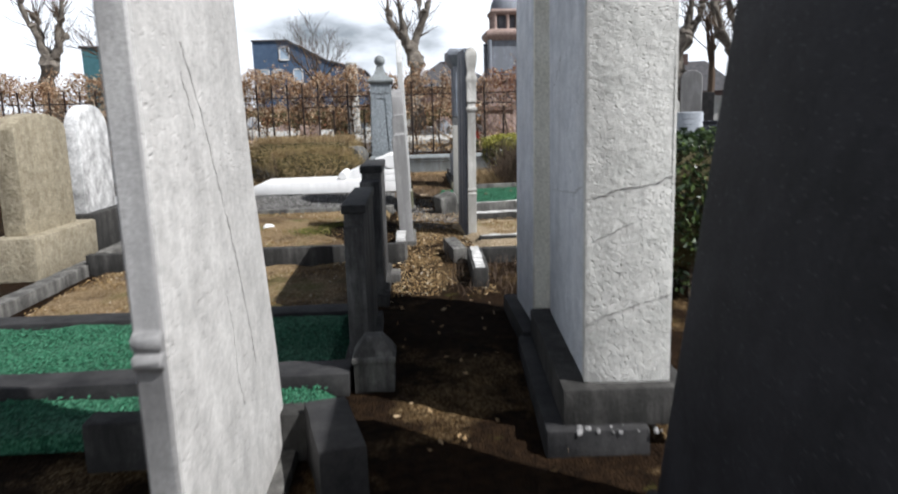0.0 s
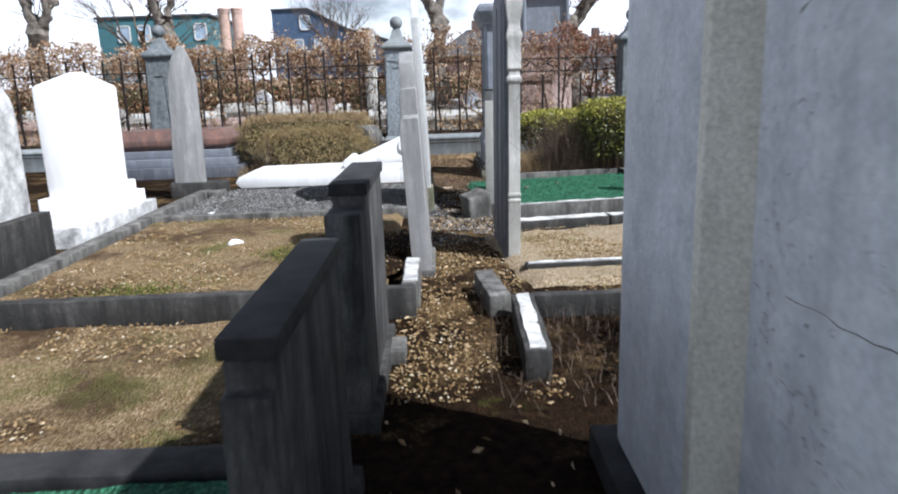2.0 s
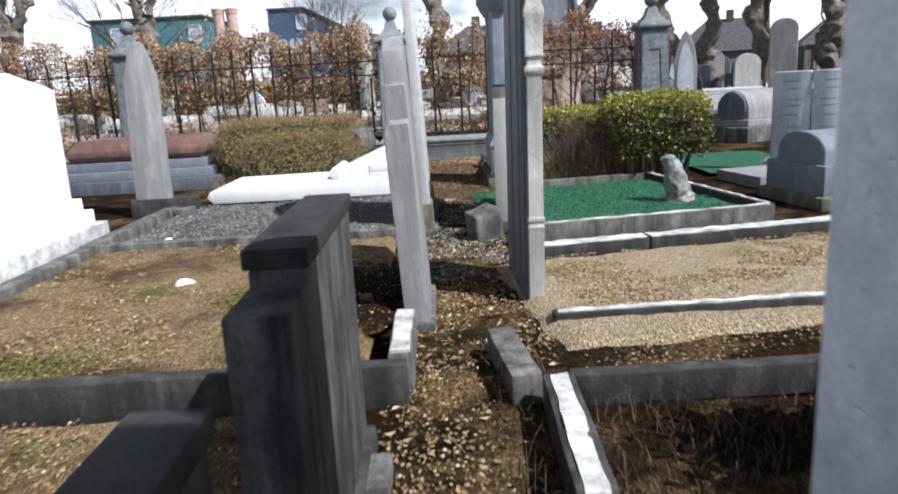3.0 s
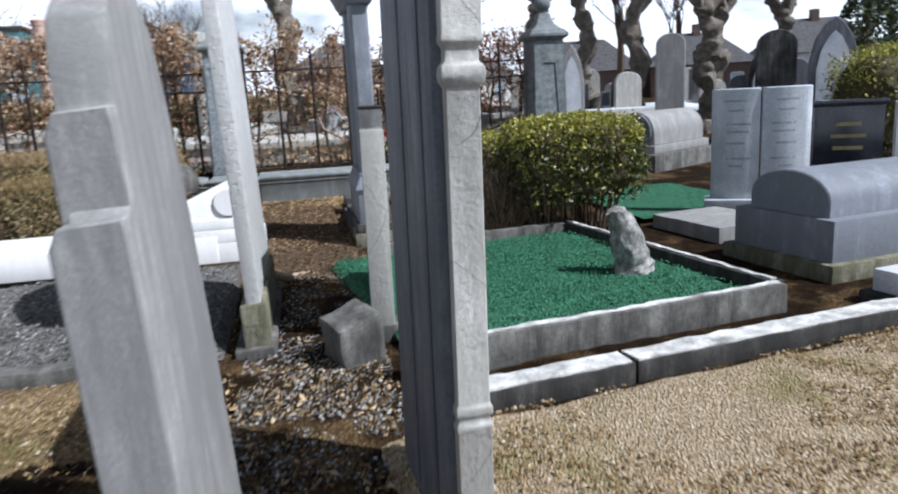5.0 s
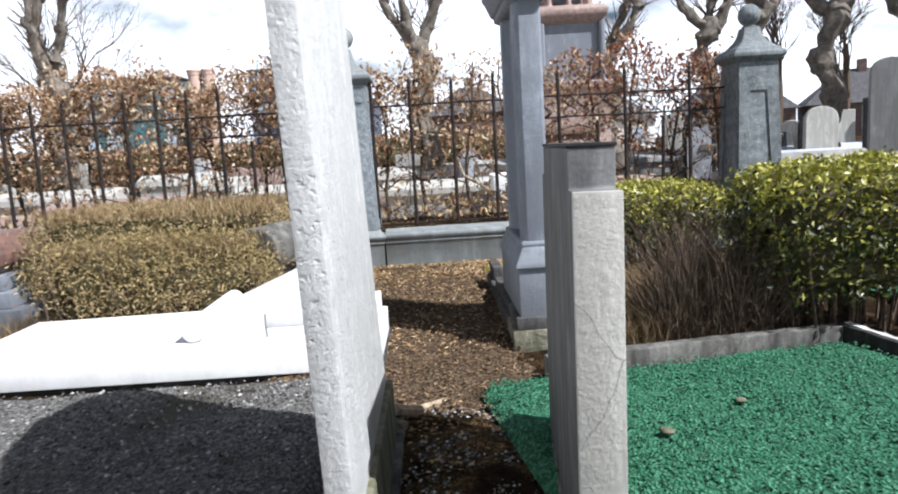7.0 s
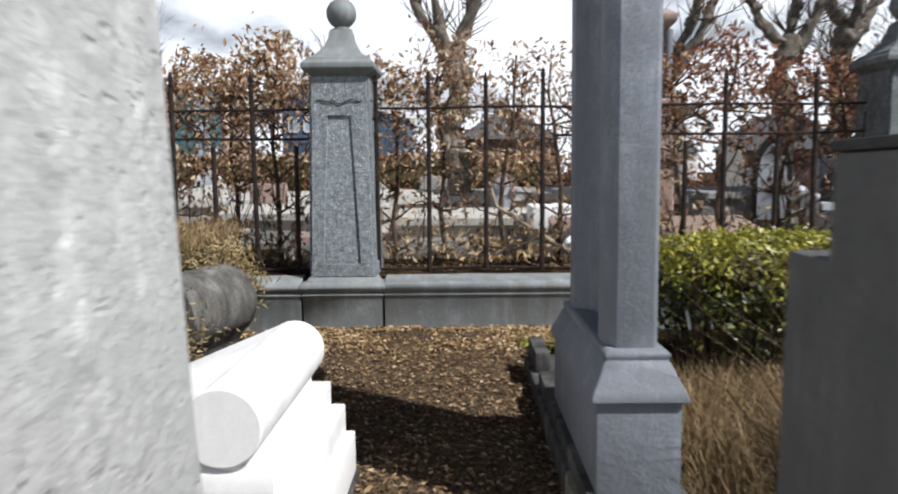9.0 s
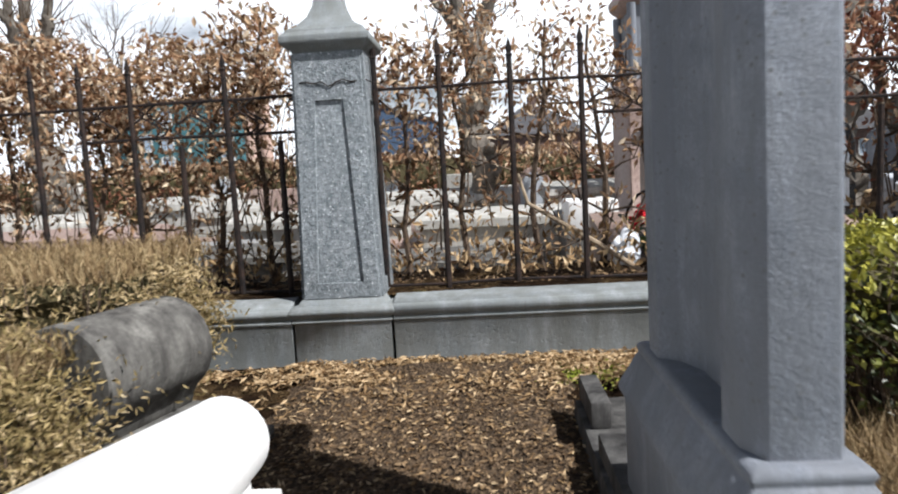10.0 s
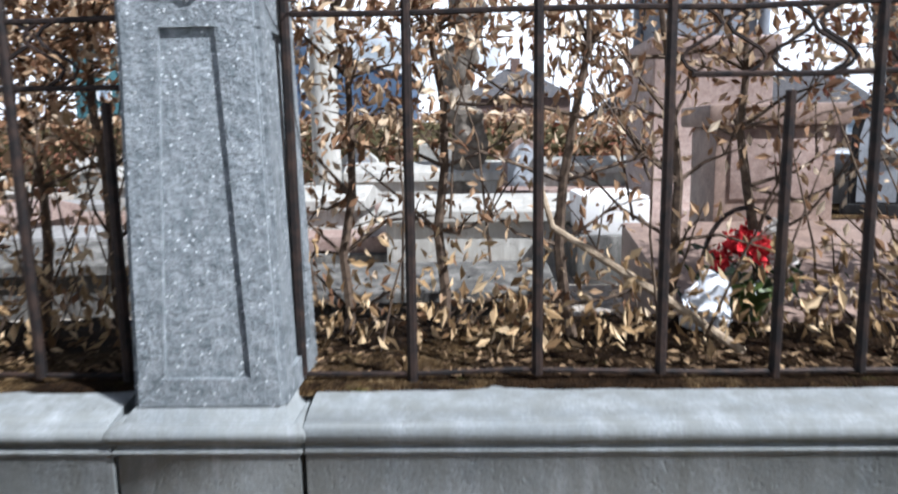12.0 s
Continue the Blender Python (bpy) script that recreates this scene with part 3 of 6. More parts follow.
def railing(x0, x1, bars, second):
    r = thing("iron_railing", pose(0, 0, 0), "rusty black iron railing with upright bars on the plinth", "railing", "railings between the pillars")
    for z, a, b in ((0.575, x0, x1), (1.93, x0, x1)) + ((1.69, second, x1),) * (second < x1):
        bm = bmesh.new()
        n = max(2, int((b - a) / 0.4))
        tube(bm, [(a + (b - a) * i / n, 17.32 + 0.004 * rnd.uniform(-1, 1), z + 0.008 * rnd.uniform(-1, 1)) for i in range(n + 1)], [0.011] * (n + 1), 6)
        part("rail", bm, M_IRON, r)
    for k, x in enumerate(bars):
        short = second < x and k % 2 == 0
        top = 1.69 if short else 2.16 + 0.05 * rnd.random()
        lean = rnd.uniform(-0.012, 0.012)
        bm = bmesh.new()
        tube(bm, [(x, 17.32, 0.53 if k % 3 == 1 else 0.565), (x + lean * 0.5, 17.32, 1.2), (x + lean, 17.32, top - 0.06)], [0.022, 0.021, 0.019], 8)
        if not short:
            rings(bm, [(0.017, 0), (0.026, 0.015), (0.016, 0.03), (0.022, 0.06), (0.002, 0.13)], 6, at=(x + lean, 17.32, top - 0.07))
        part("bar", bm, M_IRON, r)
        if second < x:
            for s in (-0.32, -0.16, 0.14):
                bm = bmesh.new()
                curl(bm, x + s, 1.69, 1 if s > -0.2 else -1)
                part("scroll", bm, M_IRON, r)


plinth = thing("fence_plinth", pose(0, 0, 0), "low moulded grey stone wall under the railings", "plinth", kind="structure")
for a, b in ((-18.6, -16.2), (-16.19, -13.4), (-13.39, -10.40), (-9.72, -7.75), (-7.74, -5.78), (-5.10, -3.1), (-3.09, -1.145), (-0.455, 2.30), (2.31, 3.50)):
    part("coping_stone", plinth_piece(a, b), M_FENCE, plinth)
bank = bmesh.new()
bx = [-15 + 0.09 * i for i in range(206)]
by = [17.19, 17.24, 17.3, 17.42, 17.52, 17.65, 17.8, 17.95, 18.1, 18.3, 18.5, 18.62]
rows = [[bank.verts.new((x, y, (0.546 if y < 18.4 else 0.53 - (y - 18.4) * 2.0) + (-0.016 if j == 0 else 0.012 * noise.noise(Vector((x * 6, y * 6, 2))) if j < 3 else 0.03 * noise.noise(Vector((x * 3, y * 3, 0))) + 0.02 * noise.noise(Vector((x * 9, y * 9, 5)))))) for x in bx] for j, y in enumerate(by)]
for u, v in zip(rows, rows[1:]):
    for i in range(len(bx) - 1):
        bank.faces.new((u[i], u[i + 1], v[i + 1], v[i]))
solid("hedge_bank", bank, M_SOIL, "raised dark earth bank under the beech hedge", "bank", kind="structure")
for px in PILLARS:
    fence_pillar(px)
railing(-5.15, -1.09, [-1.22 - 0.35 * i for i in range(10, -1, -1)], -2.6)
railing(-9.75, -5.72, [-9.4 + 0.35 * i for i in range(11)], 20)
railing(-0.51, 3.55, (-0.53, -0.095, 0.39, 0.865, 1.30, 1.625, 2.06, 2.385, 2.82, 3.145), 0.95)
bm = bmesh.new()
tube(bm, [(-1.12 + 0.64 * i / 24, 17.068 + 0.25 * abs(i / 12 - 1) ** 6, 1.975 + 0.008 * math.sin(i * 1.3) - 0.03 * max(0.0, 1 - abs(i - 12) / 2)) for i in range(25)], [0.0045] * 25, 5)
solid("iron_wire", bm, M_IRON, "bent rusty wire looped round a stone pillar", "wire")

# kerbs and fillings of the grave plots on the facing side
fills = (("plot_filling", -3.2, -0.62, 3.2, 3.72, 0.07, M_CHIPS, "green glass chippings of a grave plot"),
         ("plot_filling", -3.2, -0.62, 3.98, 5.06, 0.08, M_CHIPS, "green glass chippings of a grave plot"),
         ("plot_filling", -3.2, -0.62, 5.34, 7.08, 0.05, M_GRAVEL, "mossy tan gravel of a grave plot"),
         ("plot_filling", -3.3, -0.5, 7.22, 10.62, 0.11, M_GRAVEL, "tan gravel of a wide grave plot"),
         ("plot_filling", -3.3, -0.42, 10.80, 13.2, 0.10, M_GRAVEL_G, "grey granite chippings of a grave plot"))
for name, x0, x1, y0, y1, z, m, label in fills:
    bm = bmesh.new()
    bmesh.ops.create_grid(bm, x_segments=40, y_segments=30, size=0.5, matrix=Matrix.Translation(((x0 + x1) / 2, (y0 + y1) / 2, z)) @ Matrix.Diagonal((x1 - x0, y1 - y0, 1, 1)))
    for v in bm.verts:
        edge = min(v.co.x - x0, x1 - v.co.x, v.co.y - y0, y1 - v.co.y)
        if edge > 0.03:
            v.co.z += 0.022 * noise.noise(v.co * 3) + 0.012 * noise.noise(v.co * 11)
        else:
            v.co.z -= 0.06
    solid(name, bm, m, label, "grave plot", kind="structure")


def kerb(name, x0, x1, y0, y1, z0, z1, m, label, group="", tilt=0.0, turn=0.0, worn=0.012, white=0):
    cx, cy = (x0 + x1) / 2, (y0 + y1) / 2
    bm = bmesh.new()
    box(bm, x0 - cx, x1 - cx, y0 - cy, y1 - cy, 0, z1 - z0)
    long = max(range(2), key=lambda i: (x1 - x0, y1 - y0)[i])
    e = [k for k in bm.edges if abs((k.verts[0].co - k.verts[1].co)[long]) > 0.05]
    bmesh.ops.subdivide_edges(bm, edges=e, cuts=max(1, int((x1 - x0, y1 - y0)[long] / 0.12)))
    soften(bm, worn)
    roughen(bm, 0.006, 7, 0, cx)
    ob = solid(name, bm, m, label, "kerb", m=pose(cx, cy, z0, tilt, 0, turn), group=group)
    if white:
        bm = bmesh.new()
        e = 0.012 if white > 0.5 else 0.03
        box(bm, x0 - cx + e, x1 - cx - e, y0 - cy + e, y1 - cy - e, z1 - z0 - 0.02, z1 - z0 + 0.008)
        k = [q for q in bm.edges if abs((q.verts[0].co - q.verts[1].co)[long]) > 0.05]
        bmesh.ops.subdivide_edges(bm, edges=k, cuts=max(1, int((x1 - x0, y1 - y0)[long] / 0.06)))
        roughen(bm, 0.012, 9, 0, cx + 2)
        part("whitewashed_top", bm, M_KERB_W, ob, "flaking whitewash on top")
    return ob


GK = "kerbs of the grave plots"
KL = "black-stained stone kerb edging a gravel grave plot"
kerb("grave_kerb", -3.35, -0.55, 3.72, 3.96, 0.0, 0.13, M_SOOT, KL, GK)
kerb("grave_kerb", -3.35, -0.52, 5.08, 5.30, 0.0, 0.10, M_SOOT, KL, GK)
kerb("grave_kerb", -3.35, -0.27, 7.09, 7.20, 0.0, 0.21, M_KERB_D, "tall streaked stone kerb between two gravel plots", GK)
kerb("grave_kerb", -3.35, -0.45, 10.64, 10.78, 0.02, 0.15, M_KERB, "lichened grey stone kerb between gravel plots", GK)
kerb("grave_kerb", -3.48, -3.33, 5.3, 7.6, 0.0, 0.12, M_KERB, "lichened grey stone kerb along the path", GK)
kerb("grave_kerb", -3.48, -3.33, 7.62, 10.6, 0.0, 0.15, M_KERB, "lichened grey stone kerb along the path", GK)
kerb("grave_kerb", -3.48, -3.33, 10.62, 13.2, 0.0, 0.16, M_KERB, "lichened grey stone kerb along the path", GK)
kerb("grave_kerb", -0.37, -0.25, 7.28, 7.98, 0.0, 0.20, M_KERB, "short whitened kerb stone at a headstone foot", GK, white=1)
kerb("grave_kerb", -0.42, -0.31, 6.3, 6.55, 0.0, 0.08, M_KERB, "sunken stone kerb end beside a dark headstone", GK)
kerb("grave_kerb", -1.6, -0.5, 3.0, 3.14, 0.0, 0.22, M_KERB_D, "worn grey kerb stone across a plot end", GK)
kerb("leaning_kerb", -0.62, -0.44, 2.55, 3.05, 0.0, 0.27, M_SOOT, "dark kerb stone leaning at a plot corner", GK, 0, 14)
kerb("loose_kerb", 0.17, 0.31, 7.05, 7.72, 0.0, 0.15, M_KERB, "displaced stone kerb lying in the alley", GK, 0, 6)
kerb("loose_kerb", 0.32, 0.46, 6.0, 7.0, 0.0, 0.17, M_KERB_D, "leaning kerb stone with whitened top", GK, 0, -2, white=0.3)
kerb("grave_kerb", 0.47, 1.9, 7.0, 7.10, 0.0, 0.15, M_KERB_D, "dark stone kerb closing a plot of dead plants", GK)
kerb("grave_kerb", 0.56, 3.2, 8.08, 8.2, 0.0, 0.09, M_KERB_D, "nearly buried whitened kerb across gravel", GK, 0, 1.5, white=0.3)

# the gravel and green plots on the other side lie a little askew
TILT_PLOT = 8.3


def plot(x0, x1, y0, y1, z, m, label, at):
    bm = bmesh.new()
    bmesh.ops.create_grid(bm, x_segments=36, y_segments=30, size=0.5, matrix=Matrix.Translation(((x0 + x1) / 2, (y0 + y1) / 2, z)) @ Matrix.Diagonal((x1 - x0, y1 - y0, 1, 1)))
    for v in bm.verts:
        if min(v.co.x - x0, x1 - v.co.x, v.co.y - y0, y1 - v.co.y) > 0.03:
            v.co.z += 0.02 * noise.noise(v.co * 3) + 0.01 * noise.noise(v.co * 11)
        else:
            v.co.z -= 0.06
    return solid("plot_filling", bm, m, label, "grave plot", kind="structure", m=at)


AT = pose(0.62, 9.62, 0.0, 0, 0, TILT_PLOT)
plot(-0.36, 3.2, -1.95, -0.02, 0.05, M_GRAVEL_L, "pale tan gravel of an open grave plot", AT)
plot(0.12, 2.42, 0.62, 3.20, 0.13, M_CHIPS, "bright green glass chippings of a grave plot", AT)


def kerb_at(m, x0, x1, y0, y1, z0, z1, mat, label, white=0):
    ob = kerb("grave_kerb", x0, x1, y0, y1, z0, z1, mat, label, GK, white=white)
    ob.matrix_basis = m @ ob.matrix_basis
    return ob


kerb_at(AT, 0.0, 1.02, 0.0, 0.17, 0.0, 0.13, M_KERB_D, "dark stone kerb with white painted top", 1)
kerb_at(AT, 1.03, 3.0, 0.0, 0.17, 0.0, 0.13, M_KERB_D, "dark stone kerb with white painted top", 1)
kerb_at(AT, 0.02, 2.46, 0.50, 0.60, 0.0, 0.21, M_KERB, "streaked grey kerb round a green plot", 0.3)
kerb_at(AT, 2.44, 2.54, 0.61, 3.3, 0.0, 0.20, M_KERB_D, "black stone kerb with whitened edge beside a green plot", 0.3)
kerb_at(AT, 0.55, 2.43, 3.22, 3.32, 0.0, 0.2, M_KERB, "mossy grey kerb at the back of a green plot")

# ---- headstones along the alley ----


def pale_stone():
    t = thing("headstone", pose(-0.86, 2.33, 0.0, 0, -0.5, 0), "pale weathered sandstone headstone back with hairline cracks", "headstone", "headstones backing on the alley")
    bm = slab([(-0.52, 0.0), (-0.52, 2.15), (-0.40, 2.42), (0.0, 2.55), (0.40, 2.42), (0.50, 2.1), (0.52, 1.6), (0.57, 1.2), (0.66, 0.85), (0.74, 0.5), (0.80, 0.0)], 0.012, 0.085, 0.022)
    part("slab", bm, M_PALE, t)
    bm = bmesh.new()
    prism(bm, [(-0.535, 0.0), (-0.535, 0.86), (-0.552, 0.87), (-0.556, 0.885), (-0.552, 0.90), (-0.535, 0.905), (-0.548, 0.92), (-0.548, 0.945), (-0.525, 0.96), (-0.522, 2.1), (-0.42, 2.1), (-0.42, 0.0)], -0.002, 0.072, "x")
    soften(bm, 0.006, 1)
    part("moulded_end", bm, M_GREY, t, "grey moulded end of the stone")
    part("footing", block(-0.12, 0.15, -0.70, 0.9, -0.03, 0.06, 0.02, 0.01), M_KERB, t)
    crack(t, [(0.085, y, z) for y, z in ((-0.20, 1.66), (-0.12, 1.55), (-0.04, 1.43), (0.04, 1.27), (0.10, 1.16), (0.16, 1.04), (0.22, 0.9), (0.29, 0.72), (0.33, 0.58))], 0.0026, 1)
    crack(t, [(0.085, y, z) for y, z in ((-0.22, 1.58), (-0.16, 1.47), (-0.13, 1.43))], 0.002, 2)
    crack(t, [(0.085, y, z) for y, z in ((0.02, 0.92), (0.06, 0.8), (0.07, 0.62), (0.12, 0.5))], 0.0018, 3)


def dark_stone(y, outline, x0, x1, cap, label):
    t = thing("headstone", pose(0, y, 0.0), label, "headstone", "headstones backing on the alley")
    part("slab", slab(outline, x0, x1, 0.01), M_SMOKE, t)
    part("coping", slab(cap, x0 - 0.012, x1 + 0.012, 0.008), M_SOOT, t, "smooth black coping")
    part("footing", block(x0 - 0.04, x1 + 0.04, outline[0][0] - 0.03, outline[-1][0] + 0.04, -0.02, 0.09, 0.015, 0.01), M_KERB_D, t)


pale_stone()
dark_stone(4.0, [(0, 0.05), (0, 0.86), (0.05, 0.86), (0.05, 0.925), (1.06, 0.925), (1.06, 0.05)], -0.565, -0.455,
           [(0.045, 0.925), (0.045, 0.975), (1.07, 0.975), (1.07, 0.925)], "low soot-black headstone with a flat coping")
dark_stone(5.55, [(0, 0.05), (0, 0.965), (0.26, 0.965), (0.26, 1.01), (1.19, 1.01), (1.19, 0.05)], -0.575, -0.425,
           [(0.25, 1.01), (0.25, 1.065), (1.20, 1.065), (1.20, 1.01)], "stepped soot-black headstone streaked with grey")

t = thing("grave_post", pose(-0.42, 3.86, 0.0), "small square kerb post with a pyramid top", "post")
bm = bmesh.new()
rings(bm, [(0.15, 0), (0.15, 0.16), (0.165, 0.165), (0.165, 0.195), (0.15, 0.20)], 4, 45)
soften(bm, 0.006)
part("shaft", bm, M_KERB, t)
bm = bmesh.new()
rings(bm, [(0.15, 0.195), (0.145, 0.215), (0.07, 0.29), (0.06, 0.295)], 4, 45)
soften(bm, 0.005)
part("cap", bm, M_KERB, t, "weathered pyramid cap")

# gothic stone with set-offs
t = thing("headstone", pose(-0.175, 8.2, 0.0, 0, -2.5, 0), "tall grey gothic headstone with stepped buttress ends", "headstone", "headstones backing on the alley")
sh = [(0.0, 0.02), (0.0, 1.215), (0.06, 1.275), (0.06, 1.43), (0.10, 1.47), (0.11, 1.55), (0.16, 1.66), (0.28, 1.735), (0.40, 1.755), (0.52, 1.735), (0.64, 1.66), (0.67, 1.58), (0.71, 1.47), (0.75, 1.3), (0.78, 1.12), (0.80, 0.9), (0.82, 0.65), (0.83, 0.35), (0.84, 0.02)]
part("slab", slab(sh, -0.12, 0.0, 0.01), M_GREY, t)
for y0, z0, z1, x0 in ((-0.008, 0.02, 1.20, -0.152), (0.052, 1.19, 1.42, -0.136)):
    bm = bmesh.new()
    prism(bm, [(x0, z0), (x0, z1), (x0 + 0.022, z1 + 0.045), (-0.006, z1 + 0.05), (-0.002, z1 + 0.02), (-0.002, z0)], y0, y0 + 0.10, "y")
    soften(bm, 0.005, 1)
    part("buttress", bm, M_GREY, t, "sloped buttress end")
part("footing", block(-0.18, 0.03, -0.05, 0.88, -0.03, 0.05, 0.02, 0.012), M_KERB, t)

# tall granite slab
t = thing("headstone", pose(-0.175, 10.88, 0.02, 0, -1.8, 0), "tall pale speckled granite headstone back", "headstone", "headstones backing on the alley")
part("slab", slab([(0.0, 0.3), (0.0, 2.2), (0.25, 2.46), (0.65, 2.58), (1.05, 2.46), (1.30, 2.2), (1.33, 1.0), (1.40, 0.3)], -0.085, 0.0, 0.015), M_GRANITE, t)
part("base", block(-0.12, 0.025, -0.03, 1.44, 0.05, 0.31, 0.015, 0.006), M_MORTAR, t)
part("footing", block(-0.18, 0.06, -0.08, 1.5, -0.06, 0.06, 0.02, 0.012), M_KERB, t, "dark footing stone")

# on the other side
t = thing("headstone", pose(0.655, 0.95, 0, 0, 7.0, 0), "very dark soot-covered leaning headstone", "headstone", "headstones across the alley")
part("slab", slab([(0.0, 0.0), (0.0, 2.1), (0.25, 2.4), (1.25, 2.4), (1.51, 2.1), (1.54, 0.0)], 0.0, 0.15, 0.02), M_TAR, t)
part("footing", block(-0.02, 0.22, -0.05, 1.58, -0.03, 0.06, 0.02, 0.01), M_SOOT, t)

t = thing("monument", pose(0.705, 3.05, 0.0, 0, 0, -3.5), "massive grey monument with pitted cement-rendered end", "monument", "headstones across the alley")
bm = block(-0.165, 0.20, 0.02, 1.16, 0.27, 2.75, 0.02)
part("shaft", bm, M_ASH_W, t)
bm = bmesh.new()
prism(bm, [(-0.17, 0.27), (-0.17, 2.0), (-0.15, 2.76), (0.17, 2.76), (0.205, 2.0), (0.21, 0.27)], 0.0, 0.05, "y")
soften(bm, 0.015)
roughen(bm, 0.006, 7, 2)
part("end_face", bm, M_PITTED, t, "pale pitted cement-rendered end")
crack(t, [(-0.168, -0.001, 1.08), (-0.06, -0.003, 1.115), (0.10, -0.001, 1.14), (0.195, -0.001, 1.17)], 0.003, 4)
crack(t, [(-0.168, -0.001, 0.53), (-0.05, -0.003, 0.59), (0.12, -0.001, 0.64), (0.2, -0.001, 0.67)], 0.003, 5)
crack(t, [(-0.15, -0.001, 0.89), (-0.03, -0.002, 0.955), (0.05, -0.001, 0.985)], 0.002, 6)
crack(t, [(-0.165, 0.08, 1.13), (-0.165, 0.33, 1.075), (-0.165, 0.62, 1.05), (-0.165, 0.95, 1.03)], 0.0026, 7)
crack(t, [(-0.165, 0.7, 1.72), (-0.165, 0.86, 1.63), (-0.165, 0.98, 1.58)], 0.0022, 8)
part("base", block(-0.27, 0.28, -0.07, 1.26, 0.10, 0.275, 0.018, 0.006), M_KERB_D, t)
# footing is this black to carry the alley's shade in its colour
part("footing", block(-0.34, 0.10, -0.13, 1.30, -0.04, 0.10, 0.03, 0.03), M_SOOT, t, "dark broken footing")
for i in range(16):
    r3 = random.Random(i + 40)
    bm = bmesh.new()
    bmesh.ops.create_icosphere(bm, subdivisions=1, radius=r3.uniform(0.006, 0.02), matrix=Matrix.Translation((r3.uniform(-0.22, 0.16), r3.uniform(-0.13, -0.07), 0.1)))
    roughen(bm, 0.01, 20, 0, i)
    part("mortar_lump", bm, M_GREY, t)

t = thing("headstone", pose(0.548, 4.36, 0.0, 0, 0.5, 0), "tall smooth blue-grey headstone with rounded corners", "headstone", "headstones across the alley")
bm = bmesh.new()
prism(bm, [(0.0, 0.12), (0.012, 0.075), (0.045, 0.05), (0.20, 0.05), (0.20, 0.85), (0.075, 0.85), (0.028, 0.83), (0.004, 0.79), (0.0, 0.74)], 0.12, 2.7, "z")
soften(bm, 0.02, 3)
part("shaft", bm, M_ASH, t)
bm = bmesh.new()
box(bm, -0.006, 0.16, 0.008, 0.062, 0.12, 2.7)
soften(bm, 0.008)
part("edge_strip", bm, M_CREAM, t, "pale cream edge strip")
part("footing", block(-0.08, 0.30, -0.03, 0.92, -0.03, 0.125, 0.02, 0.01), M_SOOT, t)

# stone with turned collar ends and a scrolled head
t = thing("headstone", pose(0.476, 8.57, 0.0, 0, 0.8, 2.4), "tall headstone, slab coloured dark for shade, pale collared end column", "headstone", "headstones across the alley")
# shade on the alley face is put into the slab's dark stone colour
part("slab", slab([(0.03, 0.02), (0.03, 2.05), (0.12, 2.2), (0.70, 2.2), (0.79, 2.05), (0.79, 0.02)], -0.025, 0.09, 0.01), M_DARKST, t, "blue-grey slab with shade in its dark colour")
for y0, y1 in ((0.16, 0.30), (0.46, 0.60)):
    part("rib", block(-0.031, -0.02, y0, y1, 0.1, 2.1, 0.005), M_DARKST, t)
bm = bmesh.new()
prof = [(0.098, 0.02), (0.098, 0.50), (0.104, 0.505), (0.104, 0.52), (0.092, 0.53), (0.092, 0.545), (0.104, 0.55), (0.104, 0.575), (0.092, 0.585), (0.090, 1.47),
        (0.112, 1.485), (0.118, 1.505), (0.112, 1.525), (0.09, 1.535), (0.088, 1.57), (0.11, 1.585), (0.11, 1.60), (0.105, 1.605), (0.105, 1.80),
        (0.122, 1.83), (0.12, 1.86), (0.095, 1.90), (0.09, 1.95), (0.11, 2.0), (0.12, 2.05), (0.125, 2.08), (0.125, 2.13), (0.09, 2.17), (0.04, 2.2)]
rings(bm, [(0.74 * r, z) for r, z in prof], 4, 45, (0.052, 0.042, 0))
soften(bm, 0.004, 1)
part("end_column", bm, M_LIGHT, t, "pale end with sunlight in its colour column with collars")
part("footing", block(-0.05, 0.16, -0.02, 0.84, -0.05, 0.015, 0.01, 0.004), M_KERB, t)

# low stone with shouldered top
t = thing("headstone", pose(0.465, 10.84, 0.02, 0, 0.6, -5.5), "shouldered headstone, sunlit end and shaded back put into colour", "headstone", "headstones across the alley")
# pale plate on the end paints the sun; the back is darker for shade
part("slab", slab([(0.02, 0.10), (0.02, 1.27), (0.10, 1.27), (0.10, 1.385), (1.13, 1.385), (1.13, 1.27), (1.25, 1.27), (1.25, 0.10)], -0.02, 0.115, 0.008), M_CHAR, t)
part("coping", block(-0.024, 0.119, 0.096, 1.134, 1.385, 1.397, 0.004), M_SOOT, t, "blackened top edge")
part("end_face", block(-0.018, 0.118, 0.0, 0.025, 0.10, 1.268, 0.006), M_LIGHT, t, "pale end with sunlight in its colour")
part("base", block(-0.03, 0.14, -0.02, 1.29, -0.04, 0.11, 0.015, 0.006), M_KERB, t)
bm = bmesh.new()
box(bm, -0.13, 0.13, -0.15, 0.15, 0, 0.30)
soften(bm, 0.03)
roughen(bm, 0.035, 4, 2)
solid("broken_stone", bm, M_KERB, "broken chunk of grey stone lying by a headstone", "stone", m=pose(0.33, 10.62, 0.0, 6, -9, 24))

